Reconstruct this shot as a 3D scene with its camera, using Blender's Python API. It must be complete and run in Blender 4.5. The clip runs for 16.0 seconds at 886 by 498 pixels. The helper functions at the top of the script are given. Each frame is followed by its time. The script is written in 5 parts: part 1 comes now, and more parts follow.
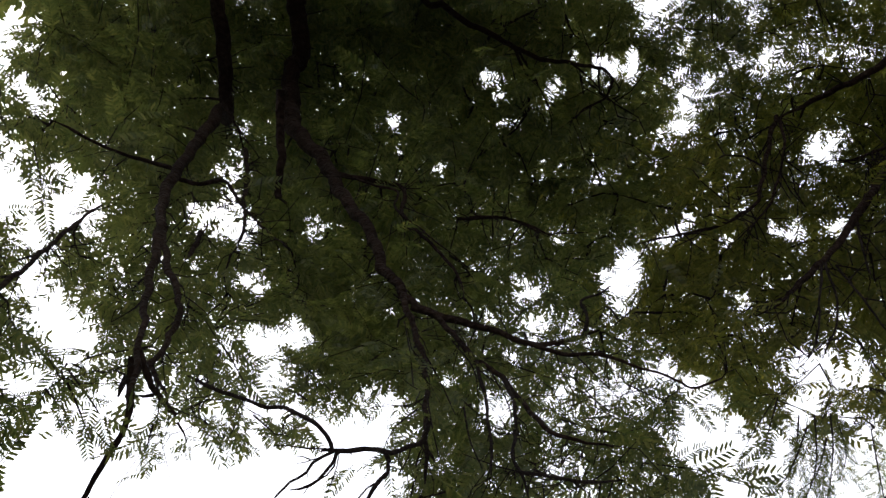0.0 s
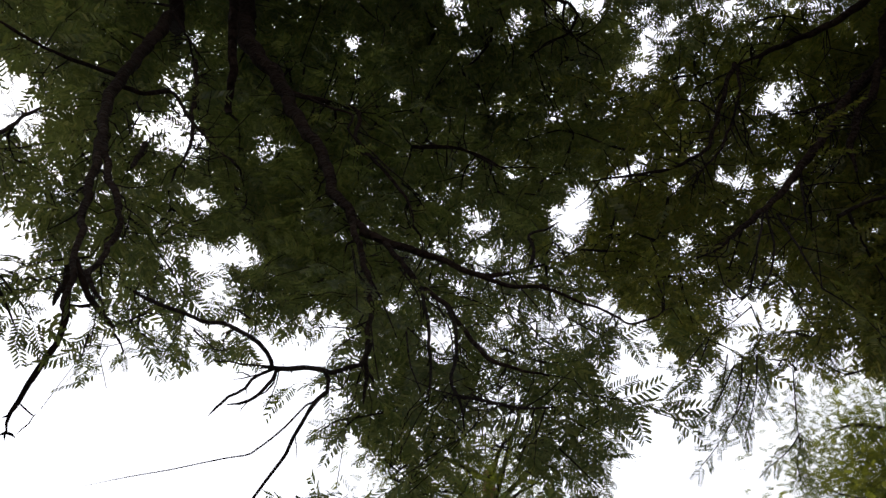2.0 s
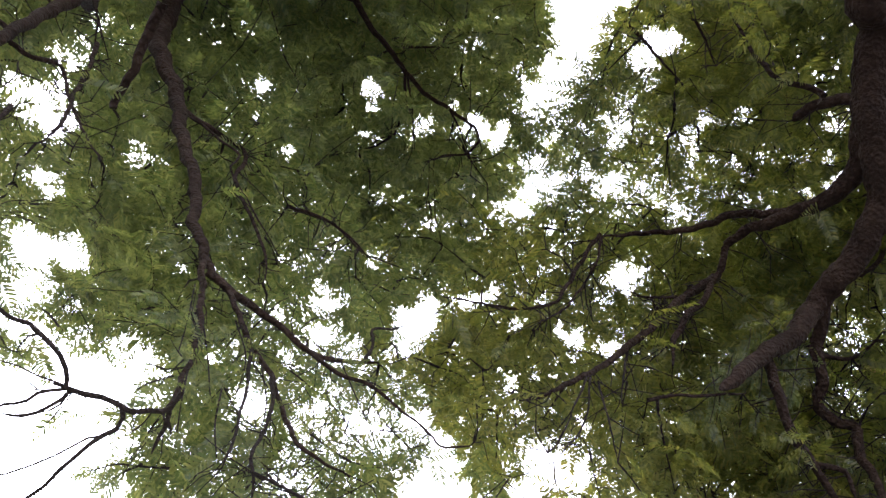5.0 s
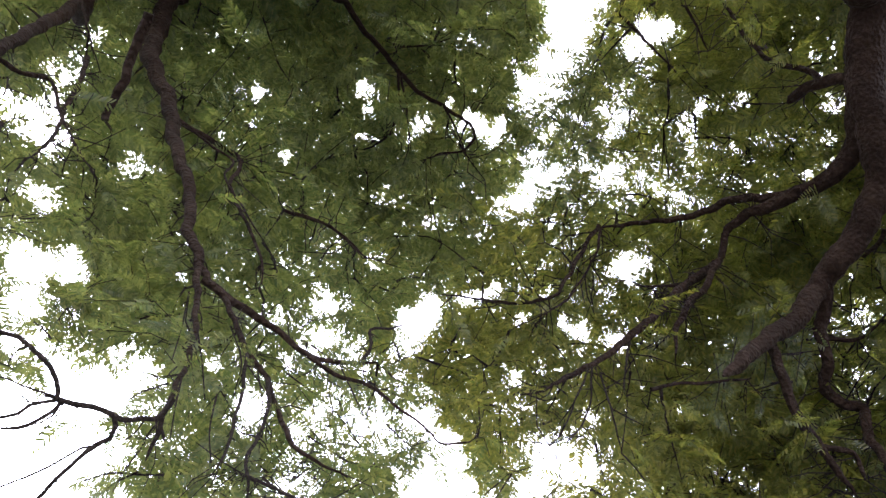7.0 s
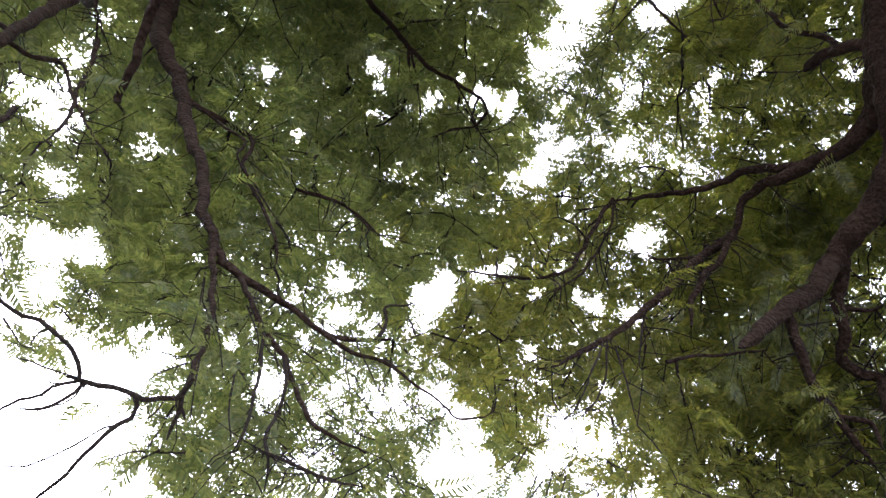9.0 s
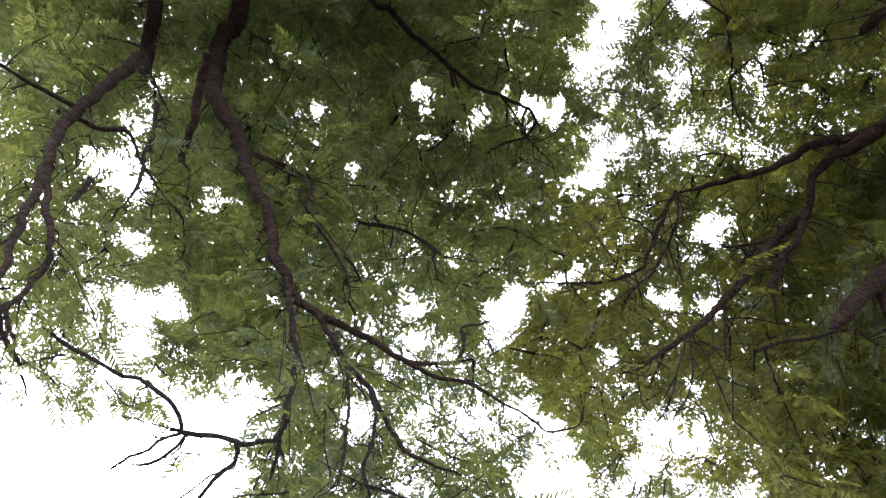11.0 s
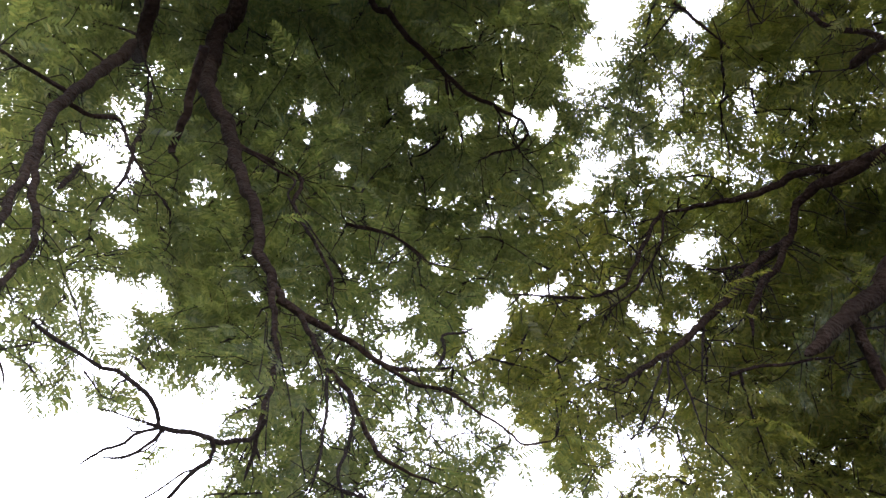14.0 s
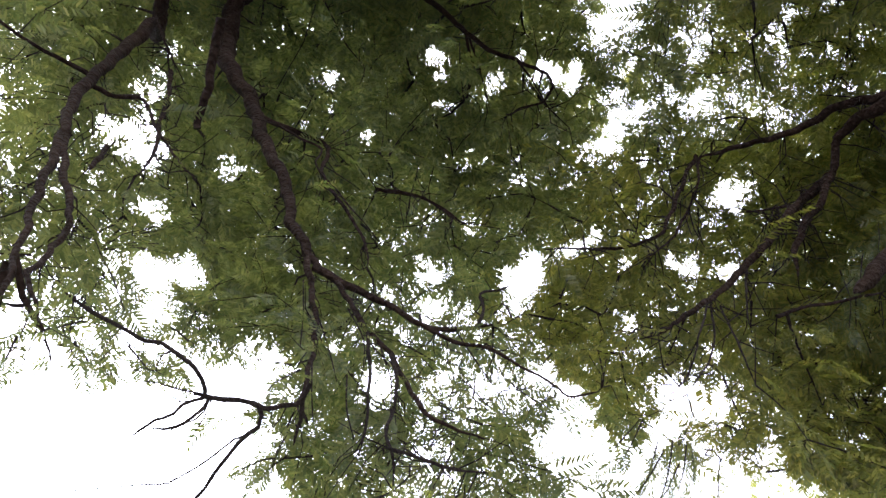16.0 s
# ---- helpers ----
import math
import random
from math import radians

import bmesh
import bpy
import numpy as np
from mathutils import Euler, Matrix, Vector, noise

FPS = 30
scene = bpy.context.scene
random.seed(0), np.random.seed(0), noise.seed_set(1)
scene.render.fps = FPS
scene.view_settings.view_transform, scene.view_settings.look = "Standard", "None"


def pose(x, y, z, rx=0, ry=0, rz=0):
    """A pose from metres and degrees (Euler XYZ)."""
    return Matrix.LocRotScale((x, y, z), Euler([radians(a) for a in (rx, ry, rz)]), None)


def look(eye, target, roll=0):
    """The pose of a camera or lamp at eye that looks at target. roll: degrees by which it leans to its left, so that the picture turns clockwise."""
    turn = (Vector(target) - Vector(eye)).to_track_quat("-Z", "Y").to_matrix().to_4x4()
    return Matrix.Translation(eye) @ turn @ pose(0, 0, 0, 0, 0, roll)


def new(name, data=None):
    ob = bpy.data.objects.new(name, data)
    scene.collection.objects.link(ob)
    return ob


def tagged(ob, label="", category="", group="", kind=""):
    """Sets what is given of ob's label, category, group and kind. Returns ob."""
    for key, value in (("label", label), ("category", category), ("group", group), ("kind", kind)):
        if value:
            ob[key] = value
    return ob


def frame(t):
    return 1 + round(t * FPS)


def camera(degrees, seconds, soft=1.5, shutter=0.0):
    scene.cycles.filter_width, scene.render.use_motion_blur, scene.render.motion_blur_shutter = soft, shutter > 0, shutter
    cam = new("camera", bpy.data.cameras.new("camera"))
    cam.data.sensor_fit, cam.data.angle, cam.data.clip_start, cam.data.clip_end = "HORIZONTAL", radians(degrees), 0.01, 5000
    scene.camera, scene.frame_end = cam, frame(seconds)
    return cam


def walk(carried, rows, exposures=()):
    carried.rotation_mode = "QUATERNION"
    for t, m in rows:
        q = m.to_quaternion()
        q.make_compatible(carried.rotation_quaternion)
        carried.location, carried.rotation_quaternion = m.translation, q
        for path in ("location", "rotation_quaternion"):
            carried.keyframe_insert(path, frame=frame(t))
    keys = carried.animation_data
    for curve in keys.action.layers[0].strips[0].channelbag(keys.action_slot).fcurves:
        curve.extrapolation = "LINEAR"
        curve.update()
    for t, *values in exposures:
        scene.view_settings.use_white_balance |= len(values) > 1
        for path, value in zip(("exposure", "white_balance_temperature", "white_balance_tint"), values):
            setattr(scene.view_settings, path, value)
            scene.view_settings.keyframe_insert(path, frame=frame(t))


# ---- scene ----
from mathutils import kdtree

# ---------------------------------------------------------------- camera
cam = camera(62.4, 16.0, soft=1.5)
ROWS = [
    (0, pose(-0.003, 0.007, 1.548, 130.46, 0.10, 0.03)),
    (0.5, pose(-0.004, 0.006, 1.545, 130.37, 0.19, -0.98)),
    (1, pose(-0.005, 0.011, 1.542, 128.07, 0.34, -0.26)),
    (1.5, pose(0.001, 0.013, 1.539, 126.45, -0.06, -1.37)),
    (2, pose(0.007, 0.018, 1.542, 125.13, -0.13, -4.78)),
    (2.5, pose(0.010, 0.017, 1.543, 125.31, -0.53, -6.54)),
    (3, pose(0.009, 0.017, 1.546, 126.04, -1.45, -9.62)),
    (3.5, pose(0.006, 0.011, 1.546, 127.40, -4.38, -16.83)),
    (4, pose(-0.013, 0.015, 1.556, 129.76, -6.28, -23.79)),
    (4.5, pose(-0.023, 0.015, 1.550, 132.79, -6.71, -25.68)),
    (4.7, pose(-0.026, 0.014, 1.550, 133.12, -7.14, -25.79)),
    (6.8, pose(0.015, -0.006, 1.553, 133.24, -5.56, -24.08)),
    (7, pose(0.017, -0.003, 1.552, 132.89, -5.74, -23.63)),
    (7.5, pose(0.020, -0.005, 1.551, 132.48, -5.94, -23.18)),
    (8, pose(0.014, -0.003, 1.553, 131.85, -5.42, -23.06)),
    (8.5, pose(0.018, -0.015, 1.553, 131.12, -5.44, -21.89)),
    (9, pose(0.017, -0.006, 1.553, 130.85, -5.75, -22.18)),
    (9.5, pose(0.003, 0.002, 1.555, 130.94, -4.62, -17.94)),
    (10, pose(0.000, -0.001, 1.555, 131.54, -4.05, -15.06)),
    (10.2, pose(-0.002, -0.002, 1.554, 131.60, -3.91, -14.18)),
    (12.3, pose(-0.003, -0.024, 1.549, 131.16, -3.51, -13.92)),
    (12.5, pose(-0.004, -0.023, 1.550, 131.16, -3.91, -14.81)),
    (13, pose(-0.003, -0.026, 1.551, 131.67, -4.49, -16.40)),
    (13.5, pose(-0.009, -0.026, 1.555, 132.84, -4.74, -18.18)),
    (14, pose(-0.013, -0.023, 1.552, 132.04, -5.32, -17.06)),
    (14.5, pose(-0.011, -0.011, 1.553, 131.69, -5.59, -16.97)),
    (15, pose(-0.014, -0.004, 1.555, 130.71, -5.90, -17.39)),
    (15.5, pose(-0.008, -0.004, 1.552, 130.28, -5.44, -15.75)),
    (16, pose(-0.013, 0.016, 1.552, 129.05, -4.10, -12.88)),
]
EXPOSURES = [(0, 0.25, 6180, 15), (1.5, 0.35, 6180, 15), (2, -0.25, 6180, 15), (2.5, -0.46, 6180, 15), (3.5, -0.34, 6180, 15), (4, 0.75, 6140, 15), (4.5, 1.9, 5890, 19), (4.8, 2.35, 5890, 19), (7, 2.55, 5890, 19), (9, 2.55, 5890, 19), (10, 2.5, 5890, 19), (12.5, 2.45, 5890, 19), (13.5, 2.16, 5890, 19), (16, 2.06, 5890, 19)]
walk(cam, ROWS, EXPOSURES)

# ---------------------------------------------------------------- sky and sun
world = bpy.data.worlds.new("overcast_sky")
scene.world = world
world.use_nodes = True
wn, wl = world.node_tree.nodes, world.node_tree.links
wn.clear()
sky = wn.new("ShaderNodeTexSky")
sky.sky_type = "NISHITA"
sky.sun_disc = False
sky.sun_elevation = radians(52)
sky.sun_rotation = radians(-35)
sky.air_density, sky.dust_density = 1.0, 4.0
pale = wn.new("ShaderNodeHueSaturation")
pale.inputs["Saturation"].default_value = 0.3
back = wn.new("ShaderNodeBackground")
back.inputs["Strength"].default_value = 0.15
wout = wn.new("ShaderNodeOutputWorld")
wl.new(sky.outputs[0], pale.inputs["Color"])
cloud = wn.new("ShaderNodeMixRGB")
cloud.inputs[0].default_value, cloud.inputs[2].default_value = 0.7, (13.0, 13.1, 13.3, 1)
wl.new(pale.outputs[0], cloud.inputs[1])
wl.new(cloud.outputs[0], back.inputs["Color"])
wl.new(back.outputs[0], wout.inputs["Surface"])

sun_data = bpy.data.lights.new("sun", "SUN")
sun_data.energy, sun_data.angle, sun_data.color = 1.5, radians(12), (1.0, 0.96, 0.9)
sun = new("sun", sun_data)
sun.matrix_world = look((-3.6, 5.1, 8.0), (0, 0, 0))


# ---------------------------------------------------------------- materials
def material(name):
    m = bpy.data.materials.new(name)
    m.use_nodes = True
    n = m.node_tree.nodes
    n.clear()
    return m, n, m.node_tree.links


def ramp(n, stops):
    r = n.new("ShaderNodeValToRGB")
    el = r.color_ramp.elements
    while len(el) < len(stops):
        el.new(0.5)
    for e, (p, c) in zip(el, stops):
        e.position, e.color = p, (*c, 1)
    return r


def leaf_material(name, upper, through_light):
    """Thin leaflets: a reflecting face, light that passes through, a weak wax gloss."""
    m, n, l = material(name)
    geo, noi = n.new("ShaderNodeNewGeometry"), n.new("ShaderNodeTexNoise")
    noi.inputs["Scale"].default_value = 3.0
    noi.inputs["Detail"].default_value = 3.0
    add = n.new("ShaderNodeMath")
    add.operation = "MULTIPLY_ADD"
    add.inputs[1].default_value = 0.55
    l.new(geo.outputs["Random Per Island"], add.inputs[0])
    half = n.new("ShaderNodeMath")
    half.operation = "MULTIPLY"
    half.inputs[1].default_value = 0.5
    l.new(noi.outputs[0], half.inputs[0])
    l.new(half.outputs[0], add.inputs[2])
    a, b = ramp(n, upper), ramp(n, through_light)
    l.new(add.outputs[0], a.inputs[0])
    l.new(add.outputs[0], b.inputs[0])
    dif, tra, glo = n.new("ShaderNodeBsdfDiffuse"), n.new("ShaderNodeBsdfTranslucent"), n.new("ShaderNodeBsdfGlossy")
    glo.inputs["Roughness"].default_value = 0.45
    l.new(a.outputs[0], dif.inputs[0])
    l.new(b.outputs[0], tra.inputs[0])
    mix, gloss = n.new("ShaderNodeMixShader"), n.new("ShaderNodeMixShader")
    mix.inputs[0].default_value, gloss.inputs[0].default_value = 0.62, 0.022
    l.new(dif.outputs[0], mix.inputs[1])
    l.new(tra.outputs[0], mix.inputs[2])
    l.new(mix.outputs[0], gloss.inputs[1])
    l.new(glo.outputs[0], gloss.inputs[2])
    out = n.new("ShaderNodeOutputMaterial")
    l.new(gloss.outputs[0], out.inputs[0])
    return m


def bark_material(name, dark, mid, light, scale=1.0):
    m, n, l = material(name)
    tex, big, fine = n.new("ShaderNodeTexCoord"), n.new("ShaderNodeTexNoise"), n.new("ShaderNodeTexNoise")
    vor = n.new("ShaderNodeTexVoronoi")
    for node, s, d in ((big, 5 * scale, 4), (fine, 45 * scale, 6)):
        node.inputs["Scale"].default_value, node.inputs["Detail"].default_value = s, d
        l.new(tex.outputs["Object"], node.inputs["Vector"])
    vor.inputs["Scale"].default_value = 60 * scale
    l.new(tex.outputs["Object"], vor.inputs["Vector"])
    mixf = n.new("ShaderNodeMath")
    mixf.operation = "MULTIPLY_ADD"
    mixf.inputs[1].default_value = 0.5
    l.new(fine.outputs[0], mixf.inputs[0])
    half = n.new("ShaderNodeMath")
    half.operation = "MULTIPLY"
    half.inputs[1].default_value = 0.5
    l.new(big.outputs[0], half.inputs[0])
    l.new(half.outputs[0], mixf.inputs[2])
    col = ramp(n, [(0.3, dark), (0.5, mid), (0.72, light)])
    l.new(mixf.outputs[0], col.inputs[0])
    hgt = n.new("ShaderNodeMath")
    hgt.operation = "MULTIPLY_ADD"
    hgt.inputs[1].default_value = 0.6
    l.new(vor.outputs["Distance"], hgt.inputs[0])
    l.new(fine.outputs[0], hgt.inputs[2])
    bump = n.new("ShaderNodeBump")
    bump.inputs["Strength"].default_value, bump.inputs["Distance"].default_value = 0.9, 0.02
    l.new(hgt.outputs[0], bump.inputs["Height"])
    bsdf, out = n.new("ShaderNodeBsdfPrincipled"), n.new("ShaderNodeOutputMaterial")
    bsdf.inputs["Roughness"].default_value = 0.9
    bsdf.inputs["Specular IOR Level"].default_value = 0.12
    l.new(col.outputs[0], bsdf.inputs["Base Color"])
    l.new(bump.outputs[0], bsdf.inputs["Normal"])
    l.new(bsdf.outputs[0], out.inputs[0])
    return m


# the bluish veil of glare over the left crown is put into this colour
LEAF = leaf_material("pinnate_leaf", [(0.15, (0.024, 0.036, 0.019)), (0.5, (0.042, 0.055, 0.029)), (0.9, (0.07, 0.077, 0.043))],
                     [(0.15, (0.078, 0.118, 0.022)), (0.5, (0.155, 0.185, 0.035)), (0.9, (0.28, 0.265, 0.055))])
# the same leaf, redder and with less of the painted veil, for the second tree
YELLOWER_LEAF = leaf_material("yellower_pinnate_leaf", [(0.15, (0.026, 0.036, 0.014)), (0.5, (0.046, 0.055, 0.02)), (0.9, (0.078, 0.078, 0.03))],
                               [(0.15, (0.085, 0.115, 0.014)), (0.5, (0.165, 0.18, 0.022)), (0.9, (0.3, 0.26, 0.036))])
FAR_LEAF = leaf_material("far_leaf", [(0.15, (0.022, 0.034, 0.006)), (0.5, (0.042, 0.054, 0.009)), (0.9, (0.08, 0.08, 0.016))],
                         [(0.15, (0.085, 0.125, 0.01)), (0.5, (0.17, 0.19, 0.016)), (0.9, (0.3, 0.29, 0.03))])
# near-black bark and twigs: shade from the surroundings is put into both colours
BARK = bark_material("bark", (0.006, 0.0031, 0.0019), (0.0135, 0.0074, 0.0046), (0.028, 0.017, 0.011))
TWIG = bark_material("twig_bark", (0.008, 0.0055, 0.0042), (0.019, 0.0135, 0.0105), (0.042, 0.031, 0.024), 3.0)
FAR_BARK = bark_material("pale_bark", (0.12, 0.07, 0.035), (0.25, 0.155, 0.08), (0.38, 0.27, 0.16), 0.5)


def ground_material():
    m, n, l = material("bounce_ground")
    tex, big, fine = n.new("ShaderNodeTexCoord"), n.new("ShaderNodeTexNoise"), n.new("ShaderNodeTexNoise")
    for node, s in ((big, 0.6), (fine, 25)):
        node.inputs["Scale"].default_value, node.inputs["Detail"].default_value = s, 6
        l.new(tex.outputs["Object"], node.inputs["Vector"])
    c1 = ramp(n, [(0.35, (0.1, 0.095, 0.088)), (0.65, (0.17, 0.16, 0.15))])
    c2 = ramp(n, [(0.3, (0.6, 0.6, 0.6)), (0.7, (1, 1, 1))])
    l.new(big.outputs[0], c1.inputs[0])
    l.new(fine.outputs[0], c2.inputs[0])
    mul = n.new("ShaderNodeMixRGB")
    mul.blend_type, mul.inputs[0].default_value = "MULTIPLY", 1.0
    l.new(c1.outputs[0], mul.inputs[1])
    l.new(c2.outputs[0], mul.inputs[2])
    bump = n.new("ShaderNodeBump")
    bump.inputs["Distance"].default_value = 0.02
    l.new(fine.outputs[0], bump.inputs["Height"])
    bsdf, out = n.new("ShaderNodeBsdfPrincipled"), n.new("ShaderNodeOutputMaterial")
    bsdf.inputs["Roughness"].default_value = 0.95
    l.new(mul.outputs[0], bsdf.inputs["Base Color"])
    l.new(bump.outputs[0], bsdf.inputs["Normal"])
    l.new(bsdf.outputs[0], out.inputs[0])
    return m


# ---------------------------------------------------------------- mesh helpers
def mesh_of(name, verts, faces, mat, smooth=False):
    me = bpy.data.meshes.new(name)
    me.from_pydata(verts, [], faces)
    me.materials.append(mat)
    if smooth:
        me.polygons.foreach_set("use_smooth", [True] * len(me.polygons))
    me.update()
    return me


def mesh_of_arrays(name, verts, loops, size, mat):
    """A mesh from arrays whose faces all have the same number of corners."""
    me = bpy.data.meshes.new(name)
    nf = len(loops) // size
    me.vertices.add(len(verts))
    me.vertices.foreach_set("co", np.asarray(verts, np.float32).ravel())
    me.loops.add(len(loops))
    me.loops.foreach_set("vertex_index", np.asarray(loops, np.int32))
    me.polygons.add(nf)
    me.polygons.foreach_set("loop_start", np.arange(0, nf * size, size, dtype=np.int32))
    me.materials.append(mat)
    me.update(calc_edges=True)
    me.validate()
    return me


def under(name, me, parent, label=""):
    """A part in world coordinates under its thing."""
    ob = new(name, me)
    ob.parent = parent
    ob.matrix_parent_inverse = parent.matrix_world.inverted()
    return tagged(ob, label)


def base(name, x, y, z=0.0):
    e = new(name)
    e.location = (x, y, z)
    bpy.context.view_layer.update()
    return e


def spline(points, step):
    """Smooth curve through rows of (x, y, z, r), resampled to about the given step."""
    p = np.array(points, float)
    p = np.vstack([2 * p[0] - p[1], p, 2 * p[-1] - p[-2]])
    rows = []
    for i in range(1, len(p) - 2):
        n = max(1, int(np.ceil(np.linalg.norm(p[i + 1, :3] - p[i, :3]) / step)))
        for u in np.arange(n) / n:
            rows.append(0.5 * (2 * p[i] + (p[i + 1] - p[i - 1]) * u + (2 * p[i - 1] - 5 * p[i] + 4 * p[i + 1] - p[i + 2]) * u**2
                               + (3 * p[i] - p[i - 1] - 3 * p[i + 1] + p[i + 2]) * u**3))
    rows.append(p[-2])
    return np.array(rows)


def tube(path, sides, rough=0.0, flare=0.0, rng=None):
    """Verts and quads of a tapering tube with knots along a path of (x, y, z, r), closed by caps."""
    path = np.asarray(path, float)
    tang = np.gradient(path[:, :3], axis=0)
    tang /= np.linalg.norm(tang, axis=1)[:, None] + 1e-9
    ref = np.array([0.31, -0.52, 0.79])
    verts, faces = [], []
    off = 0.0 if rng is None else rng.uniform(0, 100)
    for k, (row, t) in enumerate(zip(path, tang)):
        a = np.cross(t, ref)
        a /= np.linalg.norm(a) + 1e-9
        b = np.cross(t, a)
        for s in range(sides):
            w = 2 * math.pi * s / sides
            d = math.cos(w) * a + math.sin(w) * b
            r = row[3]
            if rough:
                r *= 1 + rough * noise.noise(Vector((d[0] * 1.2 + off, d[1] * 1.2, d[2] * 1.2 + k * 0.12))) \
                    + 0.5 * rough * noise.noise(Vector((d[0] * 2.6, d[1] * 2.6 + off, d[2] * 2.6 + k * 0.14))) \
                    + 0.6 * rough * max(0, noise.noise(Vector((off, k * 0.1, 3.0)))) 
            verts.append(tuple(row[:3] + d * r))
    n = len(path)
    for k in range(n - 1):
        for s in range(sides):
            q = (s + 1) % sides
            faces.append((k * sides + s, k * sides + q, (k + 1) * sides + q, (k + 1) * sides + s))
    faces.append(tuple(range(sides)))
    faces.append(tuple((n - 1) * sides + s for s in reversed(range(sides))))
    return verts, faces


# ---------------------------------------------------------------- ground
size, cells = 600.0, 60
gv, gf = [], []
for j in range(cells + 1):
    for i in range(cells + 1):
        u, w = (i / cells * 2 - 1), (j / cells * 2 - 1)
        x, y = size * u * abs(u), size * w * abs(w)
        gv.append((x, y, 0.05 * noise.noise(Vector((x * 0.2, y * 0.2, 0))) - 0.03))
for j in range(cells):
    for i in range(cells):
        k = j * (cells + 1) + i
        gf.append((k, k + 1, k + cells + 2, k + cells + 1))
# out of view: its neutral grey is picked to bounce fill light upward
ground = new("ground", mesh_of("ground", gv, gf, ground_material(), True))
tagged(ground, "plain grey-brown ground, out of view, tinted to bounce fill light", "ground", kind="structure")

# ---------------------------------------------------------------- the two near trees: trunks and limbs
rng = np.random.default_rng(7)
NODES, OWNER = [], []          # places from which twigs may grow, and whose they are
BOUGHS = []
STOUT = []                     # paths of the stout limbs that are kept in the camera's sight
tree_a = tagged(base("tree", -1.6, -1.1), "feathery-leaved tree with dark brown limbs arching overhead", "tree", group="near trees")
tree_b = tagged(base("tree", 2.5, -1.3), "feathery-leaved tree with a thick reddish-brown leaning limb", "tree", group="near trees")


def limb(tree, name, rows):
    fat = max(r[3] for r in rows)
    path = spline(rows, 0.03 if fat > 0.012 else 0.025)
    if name not in ("limb", "stub"):
        k = max(2, len(path) // 5)
        path[-k:, 3] *= np.linspace(1, 0.35, k)
    sides = 14 if fat > 0.03 else 9 if fat > 0.01 else 6
    # small crooks along the way
    n = len(path)
    for c in range(3):
        ph = rng.uniform(0, 6.28, 2)
        s = np.arange(n) * 0.03
        wob = np.sin(s * 8 + ph[0]) * 0.5 + np.arcsin(np.sin(s * 24 + ph[1])) * 0.35 + np.arcsin(np.sin(s * 51 + ph[0])) * 0.16
        path[:, c] += wob * min(0.012, fat * (0.25 if "bare" in name else 0.62))
    if name == "limb":
        path[-4:, 3] *= (0.96, 0.85, 0.6, 0.2)
    v, f = tube(path, sides, 0.17 if fat > 0.01 else 0.35, rng=rng)
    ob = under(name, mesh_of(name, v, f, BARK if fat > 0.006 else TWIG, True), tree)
    if name == "stub":
        ob["label"] = "dead stub broken off short"
    if "bare" in name:
        ob["label"] = "bare knobbly grey-brown wood with no leaves"
    idx = len(BOUGHS)
    BOUGHS.append((ob, tree))
    if tree is tree_a and fat > 0.02:
        STOUT.append(path)
    for p in path[:: 2] if "bare" not in name else ():
        NODES.append(p[:3])
        OWNER.append(idx)
    return ob


def trunk(tree, rows, label):
    path = spline(rows, 0.08)
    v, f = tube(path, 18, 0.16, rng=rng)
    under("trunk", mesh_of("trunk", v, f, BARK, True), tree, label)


def vine(rows):
    v, f = tube(spline(rows, 0.03), 6, 0.3, rng=rng)
    tagged(new("hanging_vine", mesh_of("hanging_vine", v, f, TWIG, True)), "thin dry dark brown vine hanging from a limb", "vine")


trunk(tree_a, [(-1.6, -1.1, -0.1, 0.36), (-1.58, -1.05, 0.4, 0.27), (-1.5, -0.85, 2.0, 0.22), (-1.35, -0.4, 3.9, 0.19), (-1.15, 0.3, 5.3, 0.16), (-1.05, 0.7, 5.98, 0.13)],
      "ridged dark brown trunk")
trunk(tree_b, [(2.5, -1.3, -0.1, 0.42), (2.5, -1.28, 0.4, 0.31), (2.45, -1.15, 2.1, 0.25), (2.35, -0.9, 3.8, 0.21), (2.24, -0.6, 5.0, 0.17), (2.19, -0.44, 5.45, 0.14)],
      "ridged reddish-brown trunk")

limb(tree_a, "limb", [(-1.260, 0.612, 6.012, 0.0448), (-1.181, 2.436, 4.843, 0.0359), (-1.089, 2.265, 4.346, 0.0294), (-1.038, 2.054, 3.862, 0.0238),
    (-0.987, 1.864, 3.480, 0.0192), (-0.895, 1.697, 3.140, 0.0153), (-0.794, 1.547, 2.850, 0.0121), (-0.707, 1.403, 2.606, 0.0095), (-0.630, 1.270,
    2.402, 0.0074), (-0.568, 1.170, 2.260, 0.0058), (-0.513, 1.079, 2.140, 0.0044)])
limb(tree_a, "branch", [(-0.839, 1.624, 3.014, 0.0113), (-0.707, 1.491, 2.727, 0.0092), (-0.634, 1.417, 2.581, 0.0079), (-0.577, 1.305, 2.411,
    0.0066), (-0.547, 1.195, 2.276, 0.0055), (-0.493, 1.137, 2.183, 0.0047), (-0.456, 1.110, 2.136, 0.0041)])
limb(tree_a, "branch", [(-0.955, 1.866, 3.460, 0.0096), (-0.896, 1.896, 3.472, 0.0084), (-0.833, 1.962, 3.553, 0.0076), (-0.728, 1.914, 3.391,
    0.0060), (-0.591, 1.858, 3.197, 0.0045), (-0.521, 1.833, 3.114, 0.0033)])
